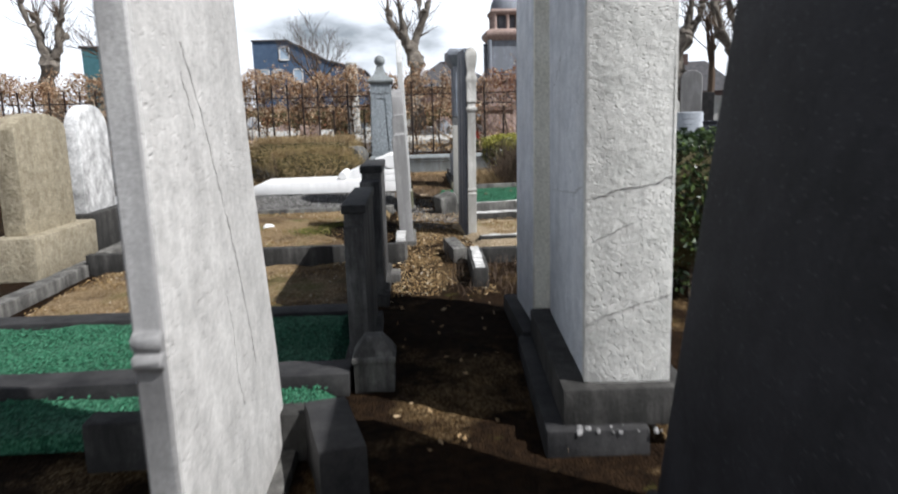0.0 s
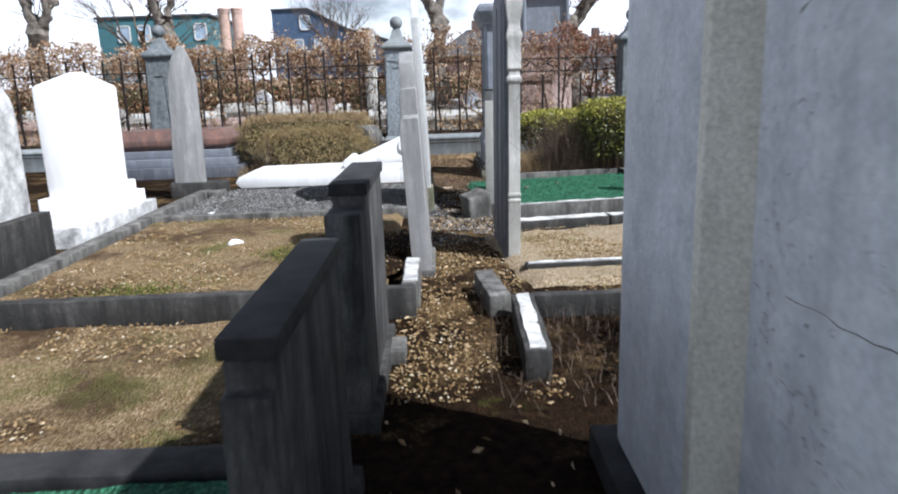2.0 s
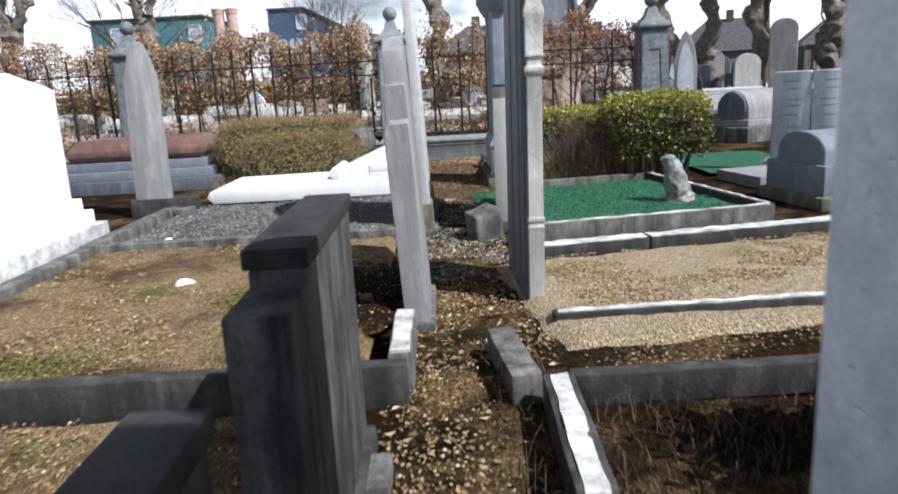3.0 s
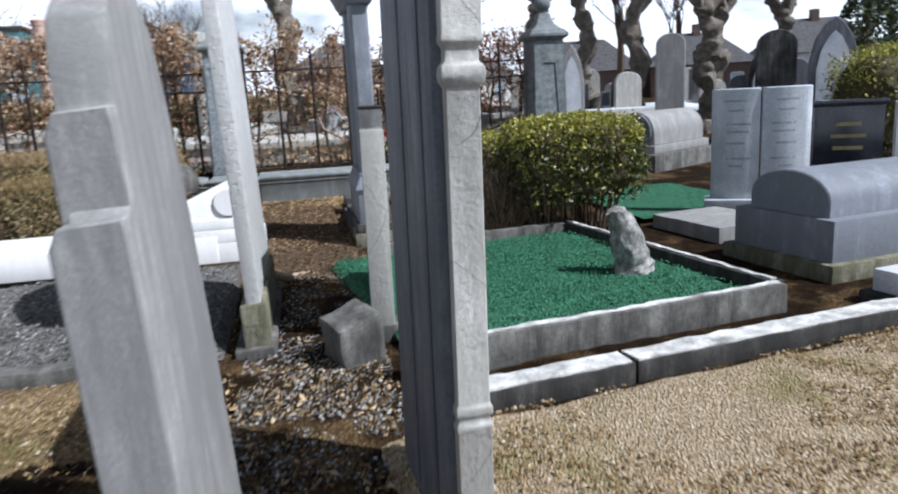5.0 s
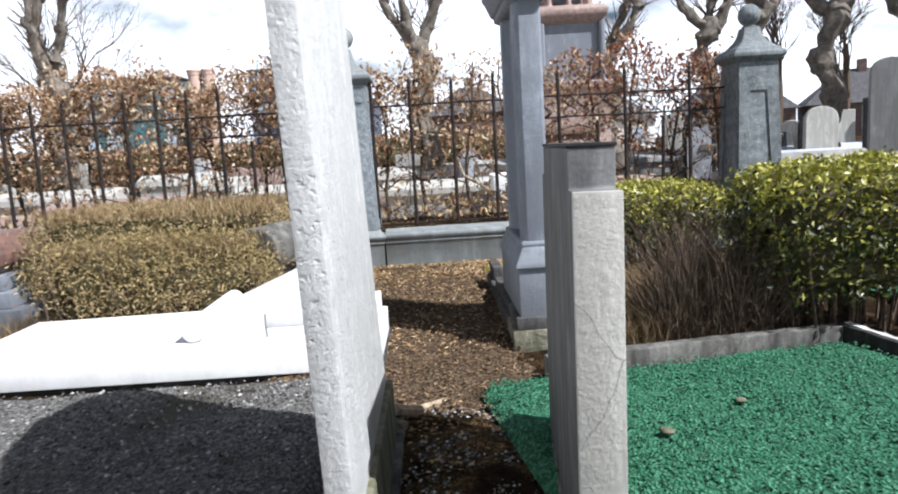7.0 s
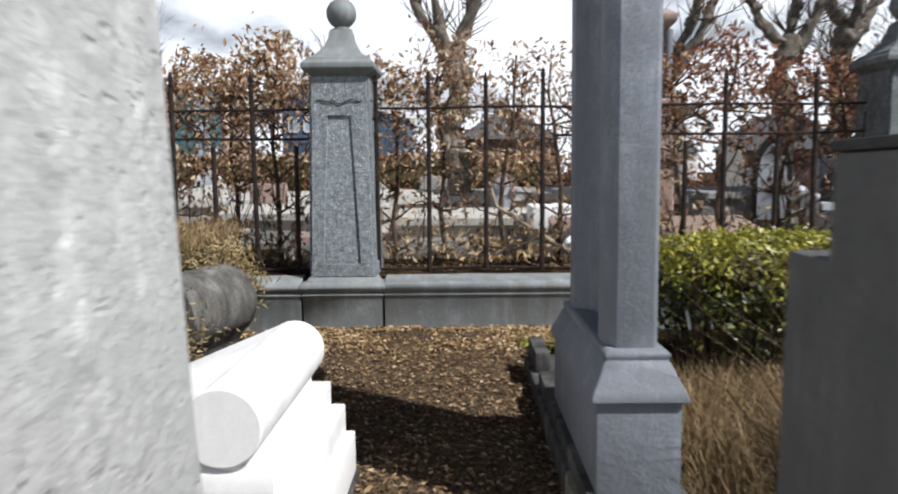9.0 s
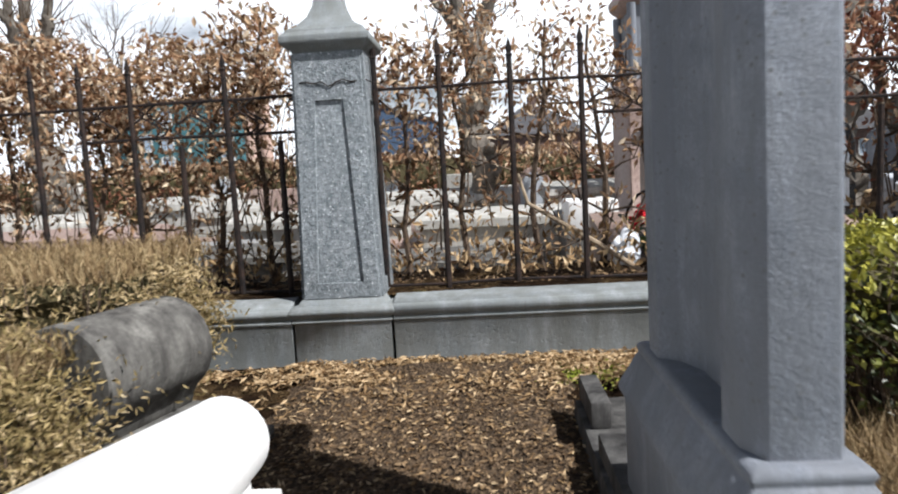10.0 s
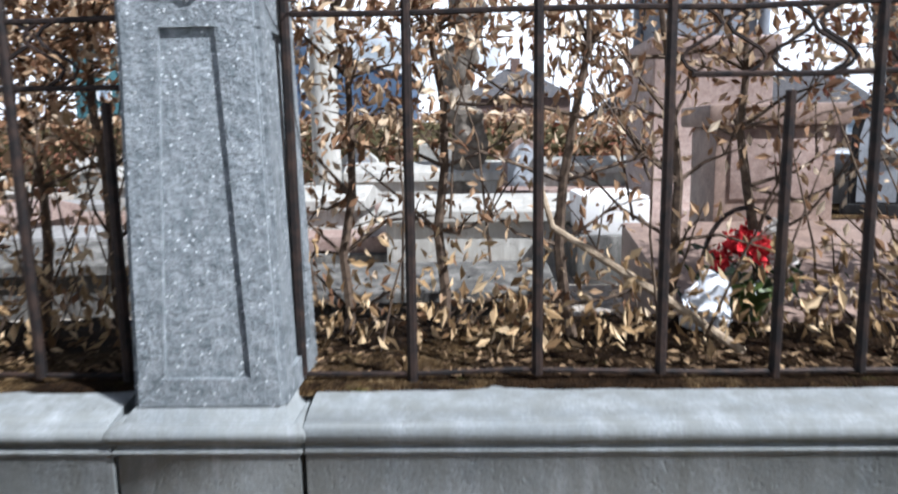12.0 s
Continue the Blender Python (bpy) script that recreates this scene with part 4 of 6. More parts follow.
# tall pedestal monument near the railings
t = thing("monument", pose(0.68, 13.62, 0.06), "tall dark blue-grey monument on a moulded stepped pedestal", "monument", "headstones across the alley")
bm = bmesh.new()
prism(bm, [(0.0, 0.09), (0.03, 0.02), (0.158, 0.02), (0.178, 0.05), (0.178, 0.88), (0.155, 0.91), (0.03, 0.91), (0.0, 0.88), (0.0, 0.76), (0.05, 0.72), (0.085, 0.62), (0.085, 0.36), (0.05, 0.25), (0.0, 0.20)], 0.70, 2.28, "z")
soften(bm, 0.006)
part("shaft", bm, M_BLUE, t)
for name, prof, ly in (("plinth_moulding", ((0.0, 0.72), (-0.012, 0.715), (-0.02, 0.70), (-0.012, 0.685), (-0.02, 0.675), (-0.045, 0.62), (-0.06, 0.59), (-0.07, 0.57), (-0.07, 0.55)), 0.97),
                       ("capital", ((0.0, 2.26), (-0.03, 2.28), (-0.03, 2.31), (-0.05, 2.32), (-0.09, 2.42), (-0.11, 2.45), (-0.11, 2.52), (-0.08, 2.56)), 0.96)):
    bm = bmesh.new()
    rows = []
    for o, z in prof:
        rows.append([bm.verts.new(c) for c in ((o, o, z), (0.188 - o, o, z), (0.188 - o, ly - o, z), (o, ly - o, z))])
    for u, v in zip(rows, rows[1:]):
        for i in range(4):
            bm.faces.new((u[i], u[(i + 1) % 4], v[(i + 1) % 4], v[i]))
    bm.faces.new(rows[0]), bm.faces.new(rows[-1][::-1])
    soften(bm, 0.004, 1)
    part(name, bm, M_BLUE, t)
part("pedestal", block(-0.05, 0.24, -0.05, 1.04, 0.22, 0.552, 0.008), M_BLUE, t)
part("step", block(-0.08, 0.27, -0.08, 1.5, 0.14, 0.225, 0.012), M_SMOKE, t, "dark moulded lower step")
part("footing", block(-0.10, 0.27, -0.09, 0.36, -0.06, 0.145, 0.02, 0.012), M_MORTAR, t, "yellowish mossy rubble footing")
part("rear_footing", block(-0.10, 0.25, 0.365, 2.2, -0.06, 0.142, 0.02, 0.012), M_SMOKE, t, "dark rear footing")
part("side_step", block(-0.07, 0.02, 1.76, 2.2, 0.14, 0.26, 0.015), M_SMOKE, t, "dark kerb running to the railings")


# ---- scroll tombs ----
def scroll_tomb(m, mat, mat_base, x_foot, depth, label, steps):
    """A ledger with a sloping desk that ends in a roll, head to +x."""
    t = thing("scroll_tomb", m, label, "tomb", "scroll tombs")
    if x_foot < -1.4:
        bm = bmesh.new()
        prism(bm, [(x_foot + 0.08, 0.06), (x_foot, 0.14), (x_foot + 0.05, 0.22), (x_foot + 0.22, 0.285), (-0.3, 0.30), (-0.3, 0.06)], 0.0, depth, "y")
        soften(bm, 0.012)
        part("ledger", bm, mat, t)
    roll_at, small = (-0.17, 0.60, 0.125), (-1.05, 0.365, 0.07)
    bm = bmesh.new()
    prism(bm, [(-1.1, 0.28), (-1.08, 0.36), (-0.22, 0.715), (-0.10, 0.55), (-0.10, 0.28)], 0.02, depth - 0.02, "y")
    soften(bm, 0.01)
    part("desk", bm, mat, t)
    for name, (x, z, r) in (("head_roll", roll_at), ("foot_roll", small)):
        bm = bmesh.new()
        prism(bm, [(x + r * math.cos(a), z + r * math.sin(a)) for a in np.linspace(0, 2 * math.pi, 28, endpoint=False)], 0.0, depth, "y")
        soften(bm, 0.006, 1, 50)
        part(name, bm, mat, t)
    if steps:
        for i, (x, z0, z1) in enumerate(((-0.02, 0.36, 0.46), (0.04, 0.24, 0.36), (0.08, 0.06, 0.24))):
            part("head_step", block(-0.6, x, 0.01, depth - 0.01, z0, z1, 0.008), mat, t)
    part("base", block((x_foot if x_foot < -1.4 else -1.2) + 0.12, 0.10, 0.03, depth - 0.02, -0.06, 0.065, 0.01, 0.004), mat_base, t, "dark stone base course")


scroll_tomb(pose(-0.37, 13.25, 0.04), M_MARBLE, M_KERB_D, -2.72, 0.98, "dazzling white marble scroll tomb on a dark base", True)
t = thing("rolled_headstone", pose(-1.43, 14.78, 0.06, 0, 0, -14), "stained grey roll-topped stone half grown over by a hedge", "headstone")
bm = bmesh.new()
prism(bm, [(0.22 * math.cos(a), 0.58 + 0.22 * math.sin(a)) for a in np.linspace(-0.95, 3.6, 22)] + [(-0.26, 0.30), (0.08, 0.30), (0.10, 0.36)], 0.1, 0.72, "y")
soften(bm, 0.008, 1)
part("roll", bm, M_KERB, t)
part("neck", block(-0.3, 0.16, -0.03, 0.76, 0.15, 0.31, 0.03), M_KERB, t)
part("base", block(-0.4, 0.27, -0.08, 0.82, -0.06, 0.155, 0.02), M_KERB, t)
kerb("stone_slab", -1.24, -0.95, 15.15, 15.75, 0.06, 0.16, M_KERB, "flat grey stone slab in leaf litter", "", 0, -12)

# ---- stones facing the path ----
t = thing("headstone", pose(-3.95, 7.6, 0.0), "rough brown granite headstone on a broad base", "headstone", "headstones along the path")
part("slab", slab(arch(-0.52, 0.52, 0.4, 1.42, 1.58, 8), -0.12, 0.10, 0.03), M_BROWN, t)
part("base", block(-0.2, 0.24, -0.68, 0.66, 0, 0.42, 0.03, 0.01), M_BROWN, t)

t = thing("headstone", pose(-3.95, 8.85, 0.0), "mottled white marble headstone with rounded head", "headstone", "headstones along the path")
part("slab", slab(arch(-0.42, 0.42, 0.45, 1.35, 1.68, 12), -0.08, 0.08, 0.015), M_MARBLE_W, t)
part("base", block(-0.16, 0.2, -0.55, 0.52, 0, 0.46, 0.015), M_KERB_D, t, "black streaked base block")

t = thing("headstone", pose(-3.95, 10.68, 0.0), "bright white marble headstone with a low gable", "headstone", "headstones along the path")
part("slab", slab([(-0.74, 0.5), (-0.76, 1.60), (-0.66, 1.63), (0.0, 1.76), (0.66, 1.63), (0.76, 1.60), (0.74, 0.5)], -0.10, 0.08, 0.015), M_MARBLE, t)
for i, (o, z0, z1) in enumerate(((0.06, 0.36, 0.50), (0.13, 0.22, 0.37), (0.22, 0.0, 0.23))):
    part("base_step", block(-0.12 - o, 0.08 + o, -0.76 - o, 0.76 + o, z0, z1, 0.012), M_MARBLE if i < 2 else M_MARBLE_W, t)

t = thing("headstone", pose(-3.65, 12.95, 0.03, 0, 2.0, 12) @ Matrix.Diagonal((0.84, 1, 1, 1)), "tall grey tapering headstone with dark foot", "headstone", "headstones along the path")
bm = bmesh.new()
prism(bm, [(-0.22, 0.0), (-0.245, 0.5), (-0.22, 1.7), (-0.15, 1.95), (-0.04, 2.12), (0.05, 2.10), (0.15, 1.9), (0.21, 1.7), (0.25, 0.5), (0.27, 0.0)], -0.09, 0.09, "y")
soften(bm, 0.02)
part("slab", bm, M_GREY, t)
part("footing", block(-0.3, 0.62, -0.16, 0.2, -0.04, 0.24, 0.03, 0.02), M_KERB_D, t, "dark broken footing")

t = thing("chest_tomb", pose(-4.75, 15.75, 0.05, 0, 0, 0), "red granite chest tomb on stepped grey courses", "tomb")
for i, (hx, hy, z0, z1, m) in enumerate(((1.28, 0.72, 0, 0.22, M_DARKST), (1.16, 0.62, 0.22, 0.36, M_BLUE), (1.06, 0.54, 0.36, 0.50, M_BLUE))):
    part("course", block(-hx, hx, -hy, hy, z0, z1, 0.015), m, t)
bm = bmesh.new()
rows = [[bm.verts.new(c) for c in ((-a, -b, z), (a, -b, z), (a, b, z), (-a, b, z))] for a, b, z in ((0.98, 0.47, 0.5), (1.05, 0.54, 0.58), (1.05, 0.54, 0.68), (0.94, 0.44, 0.80), (0.9, 0.40, 0.84))]
for u, v in zip(rows, rows[1:]):
    for i in range(4):
        bm.faces.new((u[i], u[(i + 1) % 4], v[(i + 1) % 4], v[i]))
bm.faces.new(rows[0][::-1]), bm.faces.new(rows[-1])
soften(bm, 0.01)
part("lid", bm, M_RED, t, "polished red-brown granite lid")

# ---- plots across the alley: statue, tombs, book ----
bm = bmesh.new()
tube(bm, [(0.05, 0, 0.0), (0.05, 0, 0.05), (0.04, 0, 0.06), (0.03, 0, 0.14), (0.01, 0, 0.23), (-0.02, 0, 0.31), (-0.05, 0, 0.38), (-0.08, 0, 0.43), (-0.09, 0, 0.47), (-0.085, 0, 0.51)],
     [0.20, 0.20, 0.165, 0.155, 0.15, 0.14, 0.12, 0.095, 0.09, 0.05], 20)
tube(bm, [(0.10, -0.05, 0.03), (0.17, -0.07, 0.06), (0.22, -0.08, 0.05)], [0.07, 0.06, 0.03], 10)
roughen(bm, 0.045, 8, 1)
roughen(bm, 0.022, 19)
solid("garden_statue", bm, M_LICHEN, "small weathered white stone garden figure", "statue", m=pose(2.38, 11.45, 0.12) @ Matrix.Diagonal((0.78, 0.78, 0.95, 1)))

t = thing("chest_tomb", pose(3.68, 10.94, 0.0, 0, 0, 9), "grey granite chest tomb with a barrel-vaulted lid", "tomb", "chest tombs")
part("base", block(-0.06, 1.9, -0.06, 1.02, -0.02, 0.16, 0.02), M_MORTAR, t, "yellowish footing")
part("body", block(0.0, 1.85, 0.0, 0.95, 0.14, 0.46, 0.012), M_BLUE, t)
bm = bmesh.new()
prism(bm, [(0.10, 0.44), (0.10, 0.58)] + [(0.475 - 0.375 * math.cos(a), 0.58 + 0.20 * math.sin(a)) for a in np.linspace(0.25, 2.9, 12)] + [(0.85, 0.58), (0.85, 0.44)], 0.06, 1.8, "x")
soften(bm, 0.01, 1)
part("lid", bm, M_BLUE, t)
t = thing("ledger_tomb", pose(3.75, 9.55, 0.0, 0, 0, 9), "low pale blue-grey ledger tomb on a dark kerb", "tomb", "chest tombs")
part("base", block(-0.06, 1.9, -0.05, 1.0, -0.02, 0.10, 0.015), M_KERB_D, t)
part("slab", block(0.0, 1.85, 0.0, 0.95, 0.09, 0.24, 0.012), M_LEDGER, t)

t = thing("book_headstone", pose(4.70, 13.25, 0.05, 0, 0, -32) @ Matrix.Diagonal((0.70, 0.8, 0.97, 1)), "open book shaped bluish white headstone with faded writing", "headstone")
for s in (-1, 1):
    bm = bmesh.new()
    n = 8
    front = [(s * (0.01 + 0.66 * i / n), -0.06 * math.sin(math.pi * i / n) - 0.0 + 0.10 * i / n) for i in range(n + 1)]
    pts = front + [(s * 0.67, 0.22), (s * 0.01, 0.14)]
    prism(bm, pts, 0.18, 1.36, "z")
    soften(bm, 0.01, 1)
    page = part("page", bm, M_SLATE, t)
    for i, (w, z) in enumerate(((0.30, 1.22), (0.22, 1.12), (0.40, 0.98), (0.36, 0.90), (0.26, 0.78), (0.40, 0.62), (0.20, 0.54))):
        bm = bmesh.new()
        ends = []
        for u in np.linspace(0.34 - w / 2, 0.34 + w / 2, 5):
            f = u / 0.66
            ends.append((s * u, -0.06 * math.sin(math.pi * f) + 0.10 * f))
        prism(bm, [(a, b - 0.003) for a, b in ends] + [(a, b + 0.004) for a, b in ends[::-1]], z, z + 0.022, "z")
        part("writing_line", bm, M_INK, page, "faded unreadable line of writing")
part("base", block(-0.75, 0.75, -0.12, 0.3, -0.04, 0.20, 0.015), M_SLATE, t)

t = thing("headstone", pose(5.48, 12.98, 0.05, 0, 0, -32) @ Matrix.Diagonal((0.74, 1, 0.98, 1)), "polished black granite headstone with gilt writing", "headstone")
part("slab", block(-0.42, 0.42, -0.06, 0.08, 0.25, 1.12, 0.008), M_BLACKGR, t)
part("cap", block(-0.46, 0.46, -0.08, 0.10, 1.12, 1.18, 0.008), M_BLACKGR, t)
part("base", block(-0.55, 0.55, -0.14, 0.16, -0.04, 0.26, 0.01), M_BLACKGR, t)
for w, z in ((0.3, 0.92), (0.42, 0.8), (0.36, 0.68), (0.4, 0.5)):
    bm = bmesh.new()
    box(bm, -w / 2, w / 2, -0.068, -0.058, z, z + 0.035)
    part("writing_line", bm, M_GILT, t, "gilt unreadable line of writing")
t = thing("headstone", pose(5.98, 12.72, 0.05, 0, 0, -32) @ Matrix.Diagonal((0.65, 1, 1, 1)), "small plain white marble headstone", "headstone")
part("slab", block(-0.22, 0.22, -0.06, 0.06, 0.12, 1.12, 0.012), M_MARBLE, t)
part("base", block(-0.3, 0.3, -0.12, 0.12, -0.04, 0.14, 0.012), M_MARBLE, t)
bm = bmesh.new()
bmesh.ops.create_grid(bm, x_segments=20, y_segments=20, size=0.5, matrix=Matrix.Translation((4.3, 14.6, 0.115)) @ Matrix.Diagonal((1.6, 2.4, 1, 1)))
for v in bm.verts:
    v.co.z += 0.015 * noise.noise(v.co * 4)
solid("plot_filling", bm, M_CHIPS, "dark green glass chippings of a far plot", "grave plot", kind="structure")


kerb("stone_slab", 3.58, 4.36, 12.35, 13.3, 0.0, 0.19, M_GREY, "flat grey grave slab between two plots", "", 0, 9)


def far_slab(x, y, w, h, kind, m, label, turn=0, lean=0):
    t = thing("headstone", pose(x, y, 0.05, lean, 0, turn), label, "headstone", "far headstones")
    if kind == "gothic":
        o = [(-w / 2, 0.2), (-w / 2, h * 0.68), (-w * 0.38, h * 0.84), (-w * 0.18, h * 0.95), (0, h), (w * 0.18, h * 0.95), (w * 0.38, h * 0.84), (w / 2, h * 0.68), (w / 2, 0.2)]
    elif kind == "round":
        o = arch(-w / 2, w / 2, 0.2, h - w * 0.4, h, 10)
    else:
        o = [(-w / 2, 0.2), (-w / 2, h), (w / 2, h), (w / 2, 0.2)]
    bm = bmesh.new()
    prism(bm, o, -0.07, 0.07, "y")
    soften(bm, 0.015, 1)
    part("slab", bm, m, t)
    if kind == "gothic":
        bm = bmesh.new()
        prism(bm, [(a * 0.72, 0.25 + (b - 0.2) * 0.86) for a, b in o], -0.085, -0.06, "y")
        part("panel", bm, M_SLATE, t, "paler sunk panel")
    part("base", block(-w / 2 - 0.1, w / 2 + 0.1, -0.16, 0.16, -0.06, 0.22, 0.015), m, t)


def chest(x, y, lx, ly, h, m, label, turn=0, gable=0.0):
    t = thing("chest_tomb", pose(x, y, 0.04, 0, 0, turn), label, "tomb", "far chest tombs")
    part("body", block(-lx / 2, lx / 2, -ly / 2, ly / 2, -0.06, h * 0.7, 0.015), m, t)
    bm = bmesh.new()
    a, b = lx / 2 + 0.08, ly / 2 + 0.08
    prism(bm, [(-b, h * 0.7), (-b, h * 0.85), (-b * 0.1, h + gable), (b * 0.1, h + gable), (b, h * 0.85), (b, h * 0.7)], -a, a, "x")
    soften(bm, 0.012, 1)
    part("lid", bm, m, t)


far_slab(10.3, 19.1, 0.85, 2.5, "gothic", M_DARKST, "tall pointed gothic headstone with a pale panel", -25)
far_slab(8.35, 21.8, 0.62, 2.5, "round", M_GREY, "tall plain grey headstone leaning slightly", -20, 3)
far_slab(10.15, 20.6, 0.8, 2.4, "round", M_SMOKE, "broad dark round-shouldered headstone", -25)
far_slab(5.72, 21.0, 0.5, 2.3, "gothic", M_GREY, "tall pointed grey headstone behind a pillar", -15)
far_slab(9.9, 24.5, 0.6, 1.9, "flat", M_SOOT, "dark square far headstone", -20)
far_slab(12.5, 24.0, 0.6, 1.9, "round", M_DARKST, "dark round-headed far headstone", -20)
far_slab(13.6, 24.5, 0.6, 1.9, "round", M_DARKST, "dark round-headed far headstone", -20)
far_slab(11.2, 22.5, 0.7, 2.2, "gothic", M_SOOT, "soot-dark gothic far headstone", -25)
far_slab(9.0, 28.0, 0.7, 2.0, "round", M_LIGHT, "pale round far headstone", -10)


def barrel_tomb(x, y, turn):
    """A half-barrel stone lying on a stepped body."""
    t = thing("barrel_tomb", pose(x, y, 0.04, 0, 0, turn), "grey half-barrel tomb with a dark round end", "tomb")
    part("base", block(-0.2, 1.75, -0.08, 0.86, -0.06, 0.34, 0.02), M_KERB, t, "lichened stepped base")
    part("ledge", block(-0.08, 1.7, 0.0, 0.8, 0.34, 0.47, 0.02), M_GREY, t)
    bm = bmesh.new()
    prism(bm, [(0.06, 0.47), (0.06, 0.66)] + [(0.40 - 0.34 * math.cos(a), 0.66 + 0.34 * math.sin(a)) for a in np.linspace(0.2, 2.94, 12)] + [(0.74, 0.66), (0.74, 0.47)], 0.0, 1.6, "x")
    soften(bm, 0.01, 1)
    part("barrel", bm, M_GREY, t)
    bm = bmesh.new()
    prism(bm, [(0.40 + 0.30 * math.cos(a), 0.68 + 0.30 * math.sin(a)) for a in np.linspace(0, 6.28, 24, endpoint=False)], -0.05, 0.01, "x")
    soften(bm, 0.01, 1)
    part("end_disc", bm, M_DARKST, t, "dark round end")


barrel_tomb(5.65, 17.2, 32)
chest(5.9, 19.6, 2.4, 1.0, 0.7, M_GREY, "low grey chest tomb among graves", -8)
chest(7.6, 24.0, 2.2, 1.0, 0.9, M_SLATE, "pale chest tomb among graves", -8)
chest(10.4, 26.5, 2.4, 1.0, 0.9, M_SLATE, "pale chest tomb among graves", 5)
chest(6.6, 28.5, 2.2, 1.0, 0.95, M_GREY, "grey chest tomb among graves", 0)
far_slab(6.9, 11.2, 0.7, 2.0, "gothic", M_GREY, "grey gothic headstone on the open side", -35)
far_slab(8.2, 14.5, 0.8, 1.9, "gothic", M_GREY, "grey gothic headstone on the open side", -35)

for i in range(34):
    r2 = random.Random(i * 7 + 3)
    x, y = 6.5 + 15 * r2.random(), 22 + 14 * r2.random()
    k = r2.choice(("round", "gothic", "flat", "round"))
    m, c = r2.choice(((M_GREY, "grey"), (M_SOOT, "soot-dark"), (M_LIGHT, "pale"), (M_DARKST, "dark grey")))
    far_slab(x, y, r2.uniform(0.5, 0.8), r2.uniform(1.2, 2.1), k, m, c + {"round": " round-headed", "gothic": " pointed", "flat": " square"}[k] + " headstone among distant graves", r2.uniform(-30, 10), r2.uniform(-2, 2))
for i in range(14):
    r2 = random.Random(i * 5 + 1)
    m, c = r2.choice(((M_SLATE, "pale"), (M_GREY, "grey"), (M_MARBLE, "white")))
    chest(5.2 + 15 * r2.random(), 20.5 + 15 * r2.random(), 2.1, 0.95, r2.uniform(0.5, 0.9), m, c + " low chest tomb among distant graves", r2.uniform(-20, 20))

# graves beyond the railings
bm = bmesh.new()
bmesh.ops.create_grid(bm, x_segments=30, y_segments=24, size=0.5, matrix=Matrix.Translation((-5.2, 28.2, 0.135)) @ Matrix.Diagonal((19, 17, 1, 1)))
for v in bm.verts:
    v.co.z += 0.02 * noise.noise(v.co * 1.3)
solid("gravel_path", bm, M_PATH, "pale gravel path between the far graves", "path", kind="structure")
for x, y, lx, ly, h, m in ((-3.4, 20.4, 2.6, 1.0, 0.62, M_KERB), (-0.5, 19.6, 2.2, 0.9, 0.55, M_KERB), (-5.8, 22.6, 2.4, 1.0, 0.8, M_PINK), (-2.4, 23.4, 2.6, 1.0, 0.85, M_LIGHT),
                           (0.4, 22.4, 2.2, 1.0, 0.8, M_LIGHT), (-4.2, 26.2, 2.6, 1.0, 1.0, M_LIGHT), (-8.4, 21.0, 2.6, 1.0, 0.7, M_PINK), (-8.0, 25.0, 2.6, 1.0, 0.95, M_LIGHT),
                           (-0.6, 26.6, 2.4, 1.0, 1.0, M_LIGHT), (2.6, 28.0, 2.4, 1.0, 1.0, M_LIGHT), (-11.4, 23.4, 2.6, 1.0, 0.9, M_PINK), (-6.4, 29.5, 3.0, 1.0, 1.1, M_LIGHT), (-12.5, 28.0, 3.0, 1.0, 1.1, M_LIGHT)):
    chest(x, y, lx, ly, h, m, {"pink_granite": "pinkish granite tomb seen through the hedge", "stained_kerb_stone": "low stained grey ledger tomb behind the hedge"}.get(m.name, "pale stone tomb seen through the hedge"), rnd.uniform(-4, 4))
t = thing("ledger_tomb", pose(1.45, 21.5, 0.06), "small white enamel-like ledger tomb behind the hedge", "tomb")
part("slab", block(-0.3, 0.3, -0.45, 0.45, 0.5, 0.86, 0.04), M_MARBLE, t)
part("base", block(-0.36, 0.36, -0.52, 0.52, -0.06, 0.51, 0.02), M_KERB, t)

t = thing("granite_tomb", pose(2.1, 18.75, 0.06), "red-brown granite tomb with a tall stepped headpiece", "tomb")
part("base", block(-0.95, 1.4, -0.66, 0.9, -0.06, 0.28, 0.02), M_RED, t)
bm = bmesh.new()
prism(bm, [(-0.64, 0.28), (-0.64, 0.52), (0.9, 0.80), (0.9, 0.28)], -0.9, 1.35, "x")
soften(bm, 0.012)
part("ledger", bm, M_TAUPE, t)
part("headpiece", block(-0.27, 0.55, 0.9, 1.45, -0.06, 1.45, 0.02), M_TAUPE, t)
part("headpiece_cap", block(-0.34, 0.62, 0.84, 1.52, 1.45, 1.60, 0.03), M_TAUPE, t)
part("headpiece_panel", block(-0.17, 0.45, 0.882, 0.905, 0.95, 1.36, 0.01), M_PINK, t, "paler framed panel")

